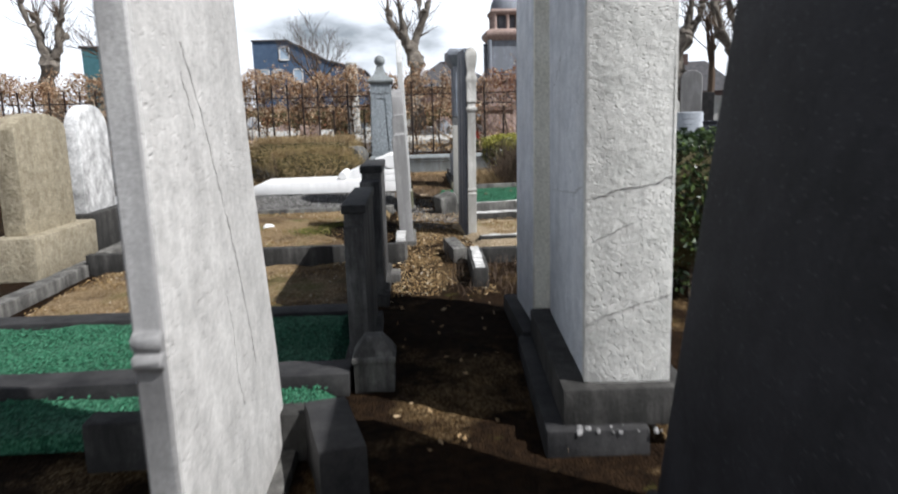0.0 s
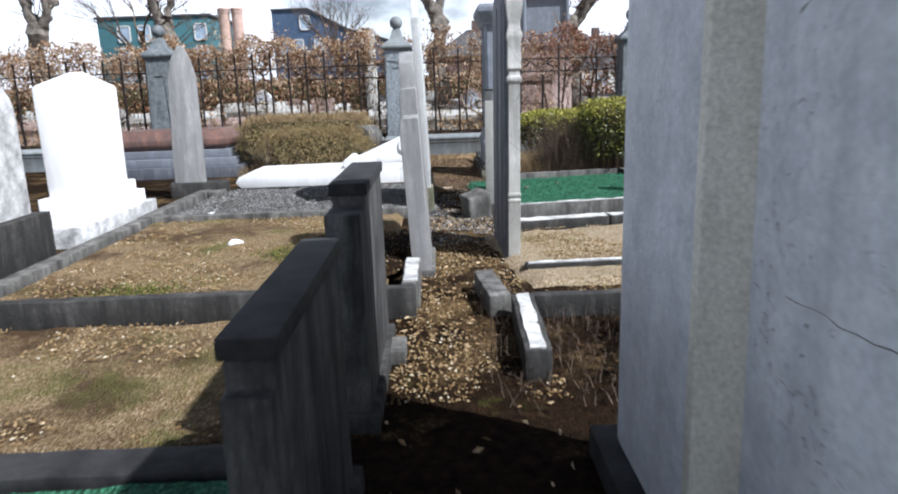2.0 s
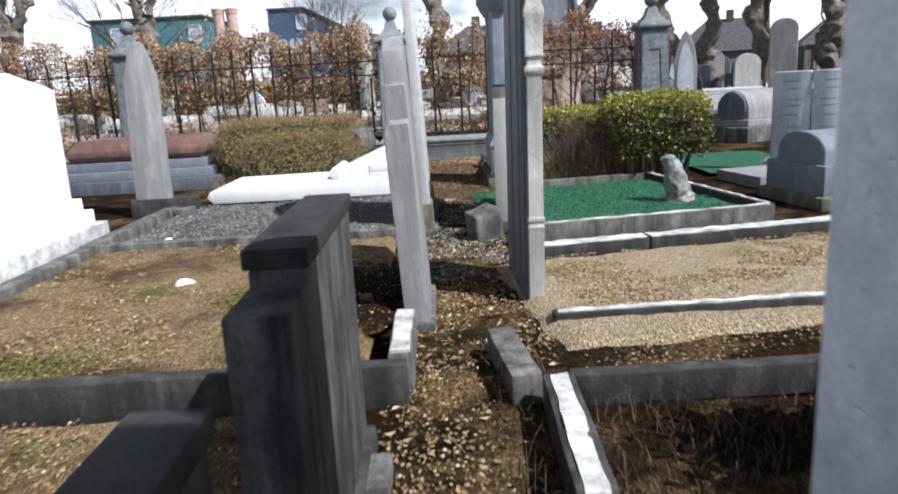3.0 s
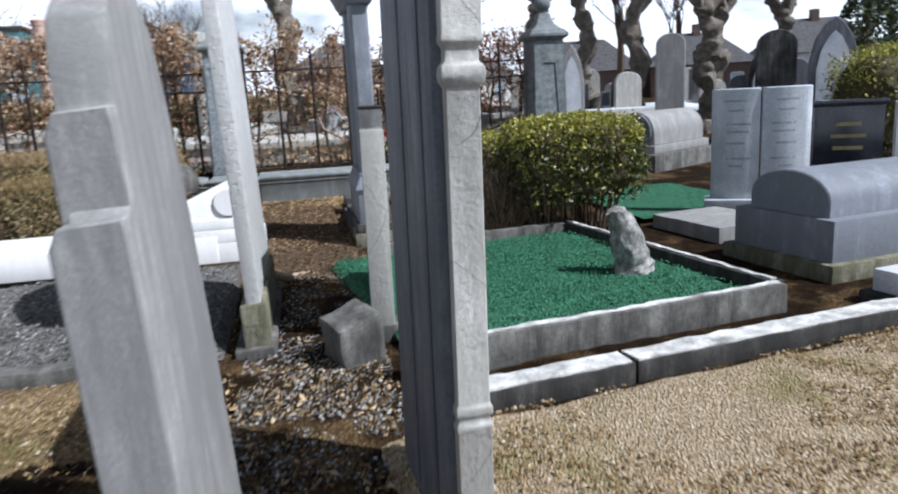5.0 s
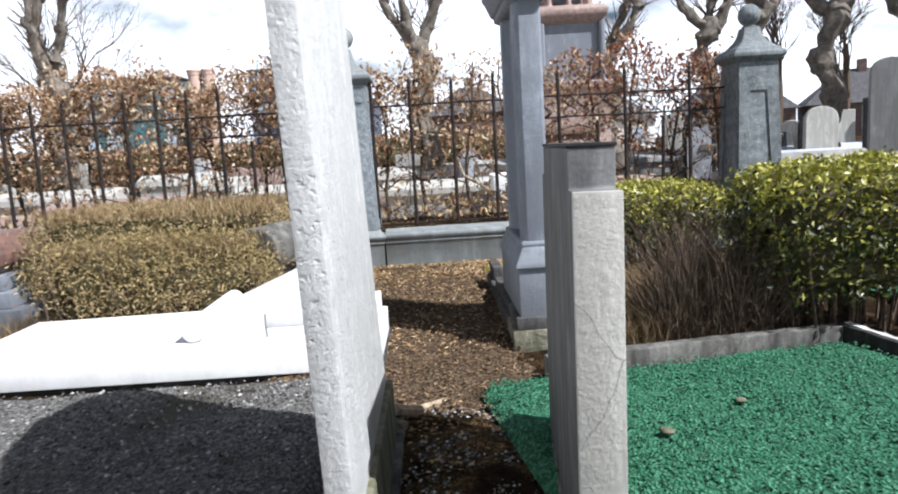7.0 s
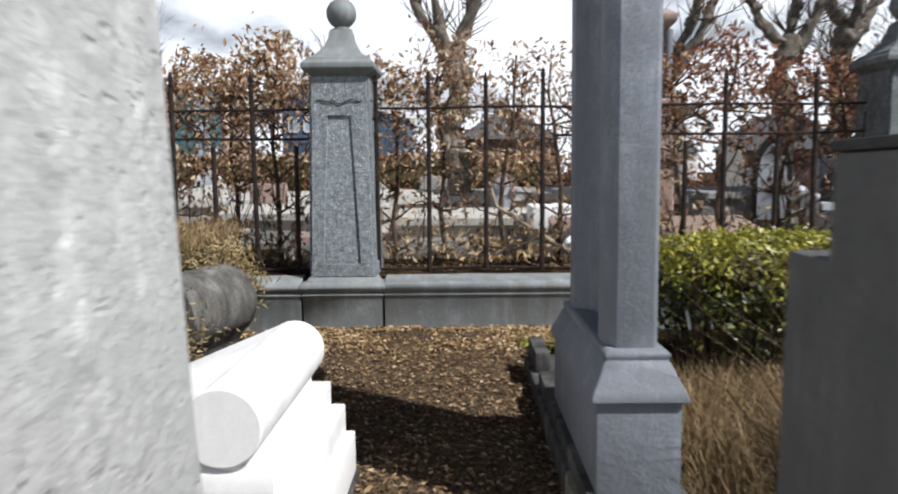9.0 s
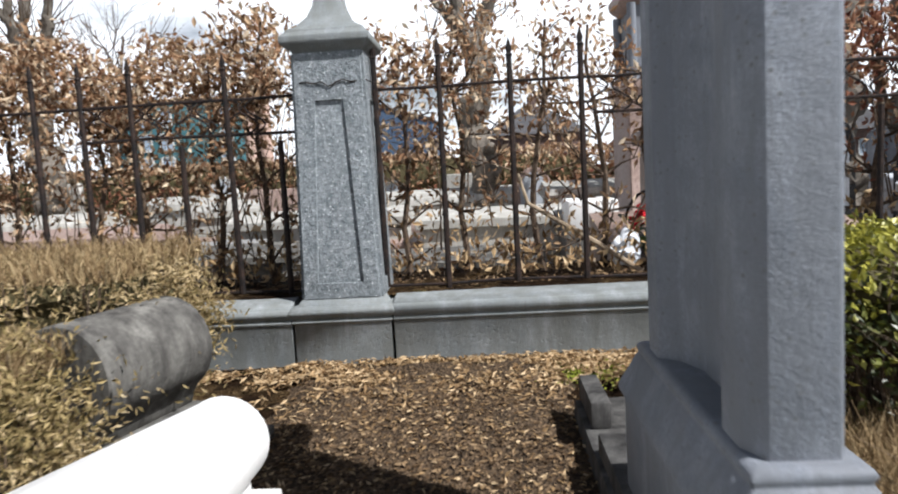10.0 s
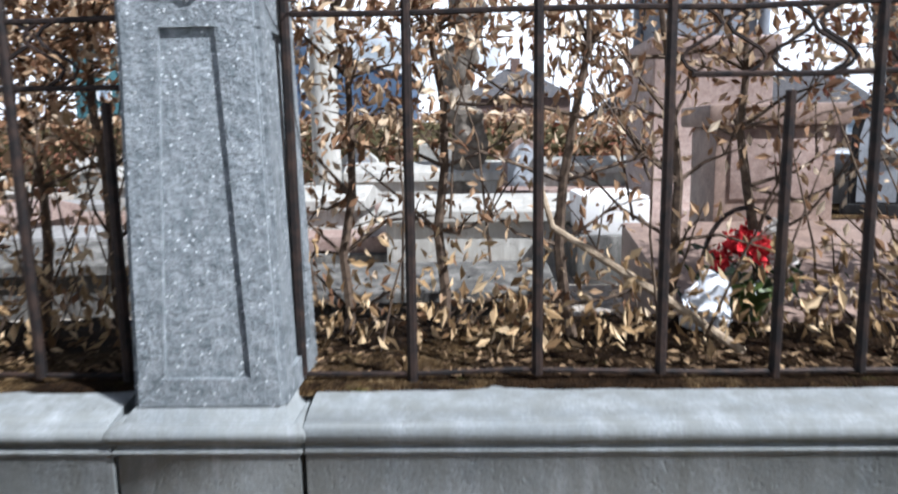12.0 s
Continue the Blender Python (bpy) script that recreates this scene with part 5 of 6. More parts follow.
for i in range(7):
    r2 = random.Random(i * 11 + 2)
    m, w2 = r2.choice(((M_LIGHT, "pale stone"), (M_MARBLE_W, "weathered marble"), (M_PINK, "pinkish granite")))
    far_slab(-8.5 + 10.5 * (i + r2.random()) / 7, r2.uniform(24, 31), r2.uniform(0.6, 0.9), r2.uniform(1.1, 1.6), r2.choice(("round", "flat", "gothic")), m, w2 + " memorial seen through the hedge", r2.uniform(-12, 12), r2.uniform(-1.5, 1.5))
for i in range(14):
    r2 = random.Random(i * 17 + 4)
    t = thing("ledger_tomb", pose(-9.5 + 11.5 * (i + r2.random()) / 14, 20.6 + 10 * ((i * 5) % 14) / 14, 0.06, 0, 0, r2.uniform(-3, 3)), "long low stepped stone ledger tomb behind the hedge", "tomb", "ledger tombs beyond the railings")
    lx, hh = r2.uniform(1.0, 1.4), r2.uniform(0.28, 0.5)
    m = r2.choice((M_LIGHT, M_PINK, M_TAUPE, M_GREY))
    part("base", block(-lx - 0.15, lx + 0.15, -0.62, 0.62, -0.06, hh * 0.5, 0.015), M_KERB, t)
    part("slab", block(-lx, lx, -0.5, 0.5, hh * 0.5, hh, 0.02), m, t)

# domed mausoleum-like monument
t = thing("domed_monument", pose(3.1, 24.3, 0.0) @ Matrix.Diagonal((1, 1, 1.07, 1)), "tall grey and pink granite monument with a columned dome", "monument")
q = math.sqrt(2)
for name, prof, m in (("base", [(0.85 * q, 0), (0.85 * q, 0.5), (0.72 * q, 0.55), (0.72 * q, 2.2), (0.78 * q, 2.3), (0.78 * q, 2.42)], M_PINK),
                      ("pedestal", [(0.56 * q, 2.42), (0.56 * q, 3.5)], M_BLUE),
                      ("cornice", [(0.58 * q, 3.48), (0.72 * q, 3.62), (0.74 * q, 3.74), (0.60 * q, 3.82)], M_PINK),
                      ("lantern_core", [(0.26 * q, 3.82), (0.26 * q, 4.25)], M_DARKST),
                      ("upper_cornice", [(0.50 * q, 4.24), (0.56 * q, 4.32), (0.52 * q, 4.40)], M_PINK)):
    bm = bmesh.new()
    rings(bm, prof, 4, 45)
    soften(bm, 0.02, 1)
    part(name, bm, m, t)
for i in range(3):
    for s in ((-1, 0), (1, 0), (0, -1), (0, 1)):
        bm = bmesh.new()
        o = (i - 1) * 0.4
        rings(bm, [(0.08, 3.82), (0.055, 3.88), (0.055, 4.18), (0.08, 4.25)], 10, at=(s[0] * 0.44 + (o if s[0] == 0 else 0), s[1] * 0.44 + (o if s[1] == 0 else 0), 0))
        part("column", bm, M_PINK, t)
bm = bmesh.new()
rings(bm, [(0.5 * math.cos(a), 4.40 + 0.55 * math.sin(a)) for a in np.linspace(0, 1.45, 10)], 24)
part("dome", bm, M_BLUE, t)
bm = bmesh.new()
rings(bm, [(0.10, 4.9), (0.05, 5.0), (0.05, 5.08)] + [(0.10 * math.sin(a), 5.18 - 0.1 * math.cos(a)) for a in np.linspace(0.5, 3.0, 8)], 12)
part("finial", bm, M_BLUE, t)
for c in ((-0.5, -0.5), (0.5, -0.5), (0.5, 0.5), (-0.5, 0.5)):
    bm = bmesh.new()
    rings(bm, [(0.07, 2.42), (0.07, 3.5)], 10, at=(c[0] * 1.22, c[1] * 1.22, 0))
    part("corner_column", bm, M_BLUE, t)
bm = bmesh.new()
rings(bm, [(0.24, 0), (0.2, 3.3), (0.17, 3.32)], 14)
solid("broken_column", bm, M_LIGHT, "plain pale stone memorial column beyond the hedge", "column", m=pose(-2.1, 26.0, 0.0))


# ---- plants ----
def stem_pts(x, y, h, sway, n=7, seed=0):
    r = random.Random(seed)
    px, py, out = x, y, []
    for i in range(n + 1):
        out.append((px, py, 0.04 + h * i / n))
        px += r.uniform(-sway, sway)
        py += r.uniform(-sway, sway) * 0.6
    return out


def beech_hedge(x0, x1):
    hedge = thing("beech_hedge", pose(0, 0, 0.06), "thin beech hedge holding dry brown leaves behind railings", "hedge")
    x, k = x0 + 0.2, 0
    spots = []
    while x < x1:
        r = random.Random(k * 3 + 5)
        bm = bmesh.new()
        main = stem_pts(x, 17.95 + r.uniform(-0.12, 0.2), 2.25 + r.uniform(-0.15, 0.25), 0.06, 8, k)
        tube(bm, main, [0.034 - 0.003 * i for i in range(9)], 6)
        for j in range(20 if -4 < x else 16):
            i = r.randrange(1, 8)
            a = Vector(main[i])
            ang = r.uniform(0, 6.28)
            d = Vector((math.cos(ang), 0.45 * math.sin(ang), r.uniform(-0.1, 0.9)))
            L = r.uniform(0.2, 0.6)
            mid = a + d * L * 0.5 + Vector((0, 0, r.uniform(-0.06, 0.06)))
            end = a + d * L + Vector((r.uniform(-0.08, 0.08), 0, r.uniform(-0.1, 0.14)))
            if end.y < 17.5:
                end.y = 17.5 + r.random() * 0.2
            tube(bm, [a, mid, end], [0.011, 0.008, 0.003], 4)
            spots += [mid, end, (mid + end) / 2, a * 0.3 + mid * 0.7]
            for s in range(2):
                e2 = end + Vector((r.uniform(-0.18, 0.18), r.uniform(-0.08, 0.08), r.uniform(-0.12, 0.2)))
                tube(bm, [(mid + end) / 2, ((mid + end) / 2 + e2) / 2 + Vector((0, 0, 0.02)), e2], [0.005, 0.004, 0.002], 4)
                spots += [e2, (end + e2) / 2]
        part("stem", bm, M_TWIG, hedge)
        x += r.uniform(0.42, 0.62) if x > -6 else r.uniform(0.7, 1.0)
        k += 1
    p = np.array([tuple(s) for s in spots])
    pts = []
    for reps, spread in ((6, 0.06), (2, 0.14)):
        for _ in range(reps):
            pts.append(p + rng.normal(size=p.shape) * spread)
    pts = np.concatenate(pts)
    keep = (pts[:, 1] > 17.42) & (pts[:, 2] > 0.45) & (rng.random(len(pts)) < np.clip(0.35 + (pts[:, 2] - 0.9) * 0.7, 0.3, 1.0) * np.where(pts[:, 0] > 0.9, 0.4, np.where(pts[:, 0] > -1.4, 0.72, 1.0)))
    pts = pts[keep]
    me = leaves("foliage", pts, 0.07, M_BEECH, 0.42, 1.0)
    ob = tagged(new("foliage", me), kind="stuff")
    ob.parent = hedge
    # denser crown seen from afar, and low shoots at the foot
    n = int((x1 - x0) * 2500)
    xs = rng.uniform(x0, x1, n)
    top = 2.42 + 0.12 * np.sin(xs * 3.1) + 0.1 * np.sin(xs * 7.7)
    c = np.stack([xs, 17.95 + rng.normal(size=n) * 0.22, top - np.abs(rng.normal(size=n)) * 0.48], 1)
    dense = np.where(xs < -1.4, 0.72, np.where(xs < 0.3, 0.26, np.where(xs < 1.6, 0.12, 0.42)))
    c = c[(c[:, 1] > 17.45) & (rng.random(n) < dense)]
    red = c[:, 0] + 0.3 * rng.normal(size=len(c)) > 1.9
    ob = tagged(new("russet_leaves", leaves("russet_leaves", c[red], 0.07, M_BEECH_R, 0.45, 0.6)), kind="stuff")
    ob.parent = hedge
    c = c[~red]
    ob = tagged(new("crown_leaves", leaves("crown_leaves", c, 0.072, M_BEECH, 0.45, 0.6)), kind="stuff")
    ob.parent = hedge
    # thin upright and slanting shoots between the stems
    r = random.Random(77)
    bm = bmesh.new()
    for i in range(int((x1 - x0) * 13)):
        x, y = r.uniform(x0, x1), r.uniform(17.6, 18.2)
        if x > -1.3 and r.random() < 0.55:
            continue
        z0, h, lean = r.uniform(0.4, 1.2), r.uniform(0.5, 1.3), r.uniform(-0.35, 0.35)
        tube(bm, [(x, y, z0), (x + lean * 0.4 + r.uniform(-.05, .05), y, z0 + h * 0.5), (x + lean, y + r.uniform(-.1, .1), min(z0 + h, 2.5))], [0.007, 0.005, 0.0025], 4)
    tagged(part("undergrowth", bm, M_TWIG, hedge), kind="stuff")
    n = int((x1 - x0) * 230)
    c = np.stack([rng.uniform(x0, x1, n), 17.66 + rng.normal(size=n) * 0.14, 0.54 + np.abs(rng.normal(size=n)) * 0.22], 1)
    ob = tagged(new("foot_leaves", leaves("foot_leaves", c[c[:, 1] > 17.4], 0.08, M_LITTER, 0.4, 1.2)), kind="stuff")
    ob.parent = hedge


beech_hedge(-14.5, 3.9)


def clipped_bush(name, x0, x1, y0, y1, z0, z1, mat, label, n, size, bare=0.0, stalk=30, seed=1, shell=0.09, side_mat=None, slim=0.55):
    """A clipped bush: stems, a shaded heart and a skin of small leaves with gaps."""
    t = thing(name, pose((x0 + x1) / 2, (y0 + y1) / 2, ground_z(0, y0)), label, "bush")
    hx, hy, h = (x1 - x0) / 2, (y1 - y0) / 2, z1 - ground_z(0, y0)
    lo = z0 - ground_z(0, y0)
    r = random.Random(seed)
    bm = bmesh.new()
    for i in range(stalk):
        x, y = r.uniform(-hx, hx) * 0.85, r.uniform(-hy, hy) * 0.85
        tube(bm, [(x * 0.8, y * 0.8, -0.03), (x + r.uniform(-.06, .06), y, lo + 0.3 * (h - lo)), (x * 1.08, y * 1.08, h * r.uniform(0.8, 1.0))], [0.012, 0.008, 0.003], 4)
    tagged(part("twigwork", bm, M_TWIG, t), kind="stuff")
    # solid core; the shade between twigs is put into its dark colour
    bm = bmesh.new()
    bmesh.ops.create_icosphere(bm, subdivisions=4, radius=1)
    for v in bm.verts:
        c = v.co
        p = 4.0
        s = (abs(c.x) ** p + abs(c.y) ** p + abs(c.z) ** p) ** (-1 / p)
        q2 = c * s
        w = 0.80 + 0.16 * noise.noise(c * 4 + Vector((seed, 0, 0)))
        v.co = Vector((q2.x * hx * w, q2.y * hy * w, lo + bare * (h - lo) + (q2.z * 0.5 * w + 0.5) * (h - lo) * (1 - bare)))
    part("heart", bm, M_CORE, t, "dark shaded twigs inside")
    d = rng.normal(size=(n, 3))
    s = (np.abs(d) ** 5).sum(1) ** (-1 / 5)
    q3 = d * s[:, None]
    lump = np.array([noise.noise(Vector((a * 2.6 + seed, b * 2.6, c2 * 2.6))) + 0.5 * noise.noise(Vector((a * 7, b * 7 + seed, c2 * 7))) for a, b, c2 in q3])
    w = 0.93 + 0.11 * lump + rng.normal(size=n) * shell * 0.6
    pts = np.stack([q3[:, 0] * hx * w, q3[:, 1] * hy * w, lo + (q3[:, 2] * 0.5 * w + 0.5) * (h - lo)], 1)
    keep = rng.random(n) < np.clip((pts[:, 2] - lo) / (h - lo) * 1.6 + 0.25 - bare, 0.12, 1)
    # top and sides differ in colour; for box this paints sun and shade
    top_skin = (q3[:, 2] + 0.35 * lump + rng.normal(size=n) * 0.22 > 0.5) | (rng.random(n) < 0.13)
    if side_mat is None:
        top_skin[:] = True
    ob = tagged(new("foliage", leaves("foliage", pts[keep & top_skin], size, mat, slim)), kind="stuff")
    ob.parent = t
    if side_mat is not None:
        thin = keep & ~top_skin & (lump + rng.normal(size=n) * 0.2 > -0.22)
        ob = tagged(new("old_foliage", leaves("old_foliage", pts[thin], size, side_mat, slim)), kind="stuff")
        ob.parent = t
    return t


clipped_bush("box_hedge", -3.6, -1.22, 15.1, 16.4, 0.25, 1.04, M_BOX_D, "clipped olive-brown box hedge with bare lower twigs", 30000, 0.04, 0.12, 170, 3, side_mat=M_STRAW, slim=0.28)
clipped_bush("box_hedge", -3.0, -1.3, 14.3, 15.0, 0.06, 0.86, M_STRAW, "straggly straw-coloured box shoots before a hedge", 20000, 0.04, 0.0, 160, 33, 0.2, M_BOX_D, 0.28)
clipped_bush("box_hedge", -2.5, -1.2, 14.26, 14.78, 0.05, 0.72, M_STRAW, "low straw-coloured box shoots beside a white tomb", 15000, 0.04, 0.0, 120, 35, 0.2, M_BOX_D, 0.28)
clipped_bush("beech_hedge", -26.0, 6.5, 33.0, 34.2, 0.1, 1.95, M_BEECH, "long brown beech hedge behind the far graves", 18000, 0.2, 0.0, 200, 41, 0.12, M_BEECH_R, 0.5)
clipped_bush("box_bush", 2.08, 3.42, 13.0, 13.95, 0.34, 1.2, M_BOX, "clipped green and yellow box bush behind a green plot", 19000, 0.042, 0.0, 50, 5, side_mat=M_BOX_G)
clipped_bush("box_hedge", 1.42, 2.75, 15.05, 16.3, 0.25, 0.98, M_BOX, "yellow-green box hedge with dry stalks below", 14000, 0.045, 0.25, 90, 9, side_mat=M_BOX_G)
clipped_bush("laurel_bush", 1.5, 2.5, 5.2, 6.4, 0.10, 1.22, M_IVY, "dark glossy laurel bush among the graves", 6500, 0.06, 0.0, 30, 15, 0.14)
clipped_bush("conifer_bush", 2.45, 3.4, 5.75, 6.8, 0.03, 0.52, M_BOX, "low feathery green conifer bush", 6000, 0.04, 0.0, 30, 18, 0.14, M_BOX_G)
clipped_bush("box_bush", 8.55, 10.2, 16.0, 17.4, 0.1, 1.85, M_BOX, "large yellow-green bush at the far graves", 7000, 0.06, 0.0, 20, 21, side_mat=M_BOX_G)


def tuft(name, x0, x1, y0, y1, n, h, mat, label, lift=0.0):
    x, y = rng.uniform(x0, x1, n), rng.uniform(y0, y1, n)
    z = np.clip((y - 8) / 9, 0, 1) * 0.1 + lift
    d = rng.normal(size=(n, 2)) * 0.12 * h / 0.3
    hh = h * rng.uniform(0.4, 1.2, n)
    w = 0.003
    ang = rng.uniform(0, 3.14, n)
    wx, wy = w * np.cos(ang), w * np.sin(ang)
    mx, my, mz = x + d[:, 0] * 0.4, y + d[:, 1] * 0.4, z + hh * 0.6
    v = np.stack([np.stack([x - wx, y - wy, z], 1), np.stack([x + wx, y + wy, z], 1), np.stack([mx + wx * 0.8, my + wy * 0.8, mz], 1), np.stack([mx - wx * 0.8, my - wy * 0.8, mz], 1), np.stack([x + d[:, 0], y + d[:, 1], z + hh], 1)], 1).reshape(-1, 3)
    i = np.arange(n)[:, None] * 5
    f = (i + [0, 1, 2, 3]).tolist() + (i + [3, 2, 4]).tolist()
    return stuff(name, cloud_mesh(name, v.tolist(), f, mat), label, "grass")


tuft("dry_grass", 1.22, 2.6, 14.0, 15.3, 6500, 0.26, M_DRY, "dry straw-coloured grass beside a monument")
tuft("dry_grass", 1.0, 2.0, 13.2, 15.0, 2200, 0.3, M_DRY, "dead plant stalks behind a green plot")
tuft("dead_shrub", 1.5, 2.2, 13.2, 13.8, 1500, 0.85, M_TWIG, "brown dead twiggy shrub beside a clipped bush")
tuft("dead_plants", 0.48, 1.5, 5.7, 6.95, 650, 0.10, M_TWIG, "dead brown plants in a neglected plot")
tuft("dead_plants", 0.12, 0.42, 5.6, 7.4, 120, 0.16, M_TWIG, "thin dead twigs beside a loose kerb")
tuft("dry_grass", -3.4, -1.5, 14.4, 15.05, 2200, 0.22, M_DRY, "dry grass at the foot of a hedge")
tuft("dry_shoots", -3.4, -1.35, 15.2, 16.3, 5200, 0.13, M_DRY, "fine straw-coloured shoots standing out of a clipped hedge", 0.88)
tuft("dry_shoots", -2.9, -1.35, 14.4, 14.95, 3200, 0.15, M_DRY, "fine straw-coloured shoots standing out of a clipped hedge", 0.64)
n = 3600
c = np.stack([1.0 + rng.normal(size=n) * 0.26, 16.62 + rng.normal(size=n) * 0.13, np.full(n, 0.115)], 1)
stuff("moss", leaves("moss", c, 0.022, M_MOSS, 0.8, 0, 0.7), "bright green moss on damp earth", "moss")


def pollard(x, y, h, seed, label="knobbly pollarded plane tree with bare forked limbs"):
    t = thing("pollard_tree", pose(x, y, 0), label, "tree", "pollarded trees")
    r = random.Random(seed)
    bm = bmesh.new()
    n = 18
    pts = [(0.13 * math.sin(i * 0.75 + seed), 0.08 * math.cos(i * 0.9 + seed), -0.05 + h * i / n) for i in range(n + 1)]
    tube(bm, pts, [0.29 - 0.004 * i + 0.055 * math.sin(i * 1.9 + seed) + r.uniform(-0.03, 0.03) for i in range(n + 1)], 11)
    for k in range(7):
        z = r.uniform(0.45, 1.0)
        p, a = pts[int(z * n)], r.uniform(0, 6.28)
        bmesh.ops.create_icosphere(bm, subdivisions=2, radius=r.uniform(0.09, 0.17), matrix=Matrix.Translation((p[0] + 0.2 * math.cos(a), p[1] + 0.2 * math.sin(a), h * z)))
    bmesh.ops.create_icosphere(bm, subdivisions=2, radius=0.27, matrix=Matrix.Translation((pts[-1][0], pts[-1][1], h - 0.05)))
    roughen(bm, 0.13, 3.6, 1, seed)
    part("trunk", bm, M_BARK, t)
    count = r.choice((3, 3, 4))
    for k in range(count):
        a = k * 2 * math.pi / count + r.uniform(-0.5, 0.5) + seed
        d = Vector((math.cos(a), 0.5 * math.sin(a), 0))
        p = Vector(pts[-1]) - Vector((0, 0, 0.12))
        lp, rise = [p.copy()], r.uniform(0.22, 0.40)
        for i in range(6):
            p = p + d * r.uniform(0.12, 0.30) * (1.0 if i < 4 else 0.4) + Vector((r.uniform(-.11, .11), r.uniform(-.06, .06), rise * (0.75 + 0.15 * i)))
            lp.append(p.copy())
        bm = bmesh.new()
        tube(bm, lp, [0.17, 0.13, 0.115, 0.095, 0.095, 0.075, 0.10], 9)
        knobs = [lp[-1], lp[4], lp[2]]
        for q, rr in zip(knobs, (0.15, 0.13, 0.12)):
            bmesh.ops.create_icosphere(bm, subdivisions=2, radius=rr, matrix=Matrix.Translation(q + Vector((r.uniform(-.06, .06), 0, 0.02))))
        roughen(bm, 0.10, 4.2, 1, seed + k)
        limb = part("limb", bm, M_BARK, t)
        bm = bmesh.new()
        for i in range(44):
            base = knobs[0] if r.random() < 0.6 else knobs[r.choice((1, 2))]
            e = base + Vector((r.uniform(-1, 1) * 0.75 + d.x * 0.2, r.uniform(-1, 1) * 0.5, r.uniform(0.15, 1.4)))
            tube(bm, [base, (base + e) / 2 + Vector((r.uniform(-.12, .12), 0, -0.04)), e], [0.018, 0.011, 0.004], 4)
        tagged(part("twig_fan", bm, M_TWIG, limb, "thin bare shoots"), "thin bare shoots", kind="stuff")


for x, y, h, s in ((-12.35, 26, 3.7, 1), (-8.4, 26, 3.7, 2), (0.05, 26.3, 3.85, 3), (4.4, 26.2, 3.3, 4), (6.9, 26.4, 3.9, 12), (8.5, 27, 4.3, 5), (9.4, 25.6, 4.0, 7), (11.0, 24.6, 3.4, 10), (12.7, 27, 3.5, 6), (16.0, 28.5, 3.6, 8), (21.5, 31, 4.6, 9)):
    pollard(x, y, h, s)


def fine_tree(x, y, h, spread, seed, label):
    t = thing("bare_tree", pose(x, y, 0), label, "tree", "bare trees")
    r = random.Random(seed)
    bm = bmesh.new()
    tube(bm, [(0, 0, -0.1), (0.1, 0, h * 0.3), (0, 0, h * 0.55)], [0.16 * h / 6, 0.13 * h / 6, 0.08 * h / 6], 7)
    part("trunk", bm, M_TWIG, t)
    bm = bmesh.new()

    def grow(p, d, L, rad, depth):
        e = p + d * L
        m = (p + e) / 2 + Vector((r.uniform(-.1, .1), r.uniform(-.1, .1), r.uniform(-.05, .1))) * L
        tube(bm, [p, m, e], [rad, rad * 0.8, rad * 0.5], 3)
        if depth:
            for _ in range(3):
                d2 = (d + Vector((r.uniform(-1, 1), r.uniform(-1, 1), r.uniform(-0.3, 0.7))) * 0.75).normalized()
                grow(m if r.random() < 0.4 else e, d2, L * r.uniform(0.6, 0.85), rad * 0.55, depth - 1)

    for _ in range(7):
        d = Vector((r.uniform(-1, 1) * spread, r.uniform(-1, 1) * spread, 1)).normalized()
        grow(Vector((0, 0, h * r.uniform(0.28, 0.5))), d, h * 0.22, 0.05 * h / 6, 4)
    part("crown", bm, M_TWIG, t, "web of thin bare branches")


fine_tree(-5.2, 42, 7.2, 1.0, 1, "bare spreading tree far behind the hedge")
fine_tree(-14.5, 40, 8.5, 0.9, 2, "bare spreading tree far behind the hedge")
fine_tree(25, 60, 13.0, 0.25, 3, "tall narrow bare poplar in the distance")
fine_tree(31, 62, 13.0, 0.25, 4, "tall narrow bare poplar in the distance")
t = thing("evergreen_tree", pose(17.0, 26.0, 0), "dark evergreen tree beyond the graves", "tree")
bm = bmesh.new()
tube(bm, [(0, 0, 0), (0.05, 0, 2), (0, 0, 4)], [0.2, 0.15, 0.05], 8)
part("trunk", bm, M_TWIG, t)
n = 5000
zz = rng.uniform(0.8, 4.6, n)
rad = np.clip((4.8 - zz) * 0.42, 0.1, 1.4) * (0.7 + 0.35 * rng.random(n))
th = rng.uniform(0, 6.28, n)
ob = tagged(new("crown", leaves("crown", np.stack([rad * np.cos(th), rad * np.sin(th), zz], 1), 0.16, M_IVY, 0.4)), kind="stuff")
ob.parent = t
t = thing("evergreen_tree", pose(13.2, 19.4, 0), "large black-green evergreen at the edge", "tree")
bm = bmesh.new()
tube(bm, [(0, 0, 0), (0.05, 0, 2), (0, 0, 5)], [0.25, 0.2, 0.05], 8)
part("trunk", bm, M_TWIG, t)
zz = rng.uniform(2.2, 6.0, n)
rad = np.clip(1.8 - 0.6 * np.abs(zz - 3.6), 0.1, 1.8) * (0.6 + 0.4 * rng.random(n))
ob = tagged(new("crown", leaves("crown", np.stack([rad * np.cos(th), rad * np.sin(th), zz], 1), 0.18, M_IVY, 0.4)), kind="stuff")
ob.parent = t


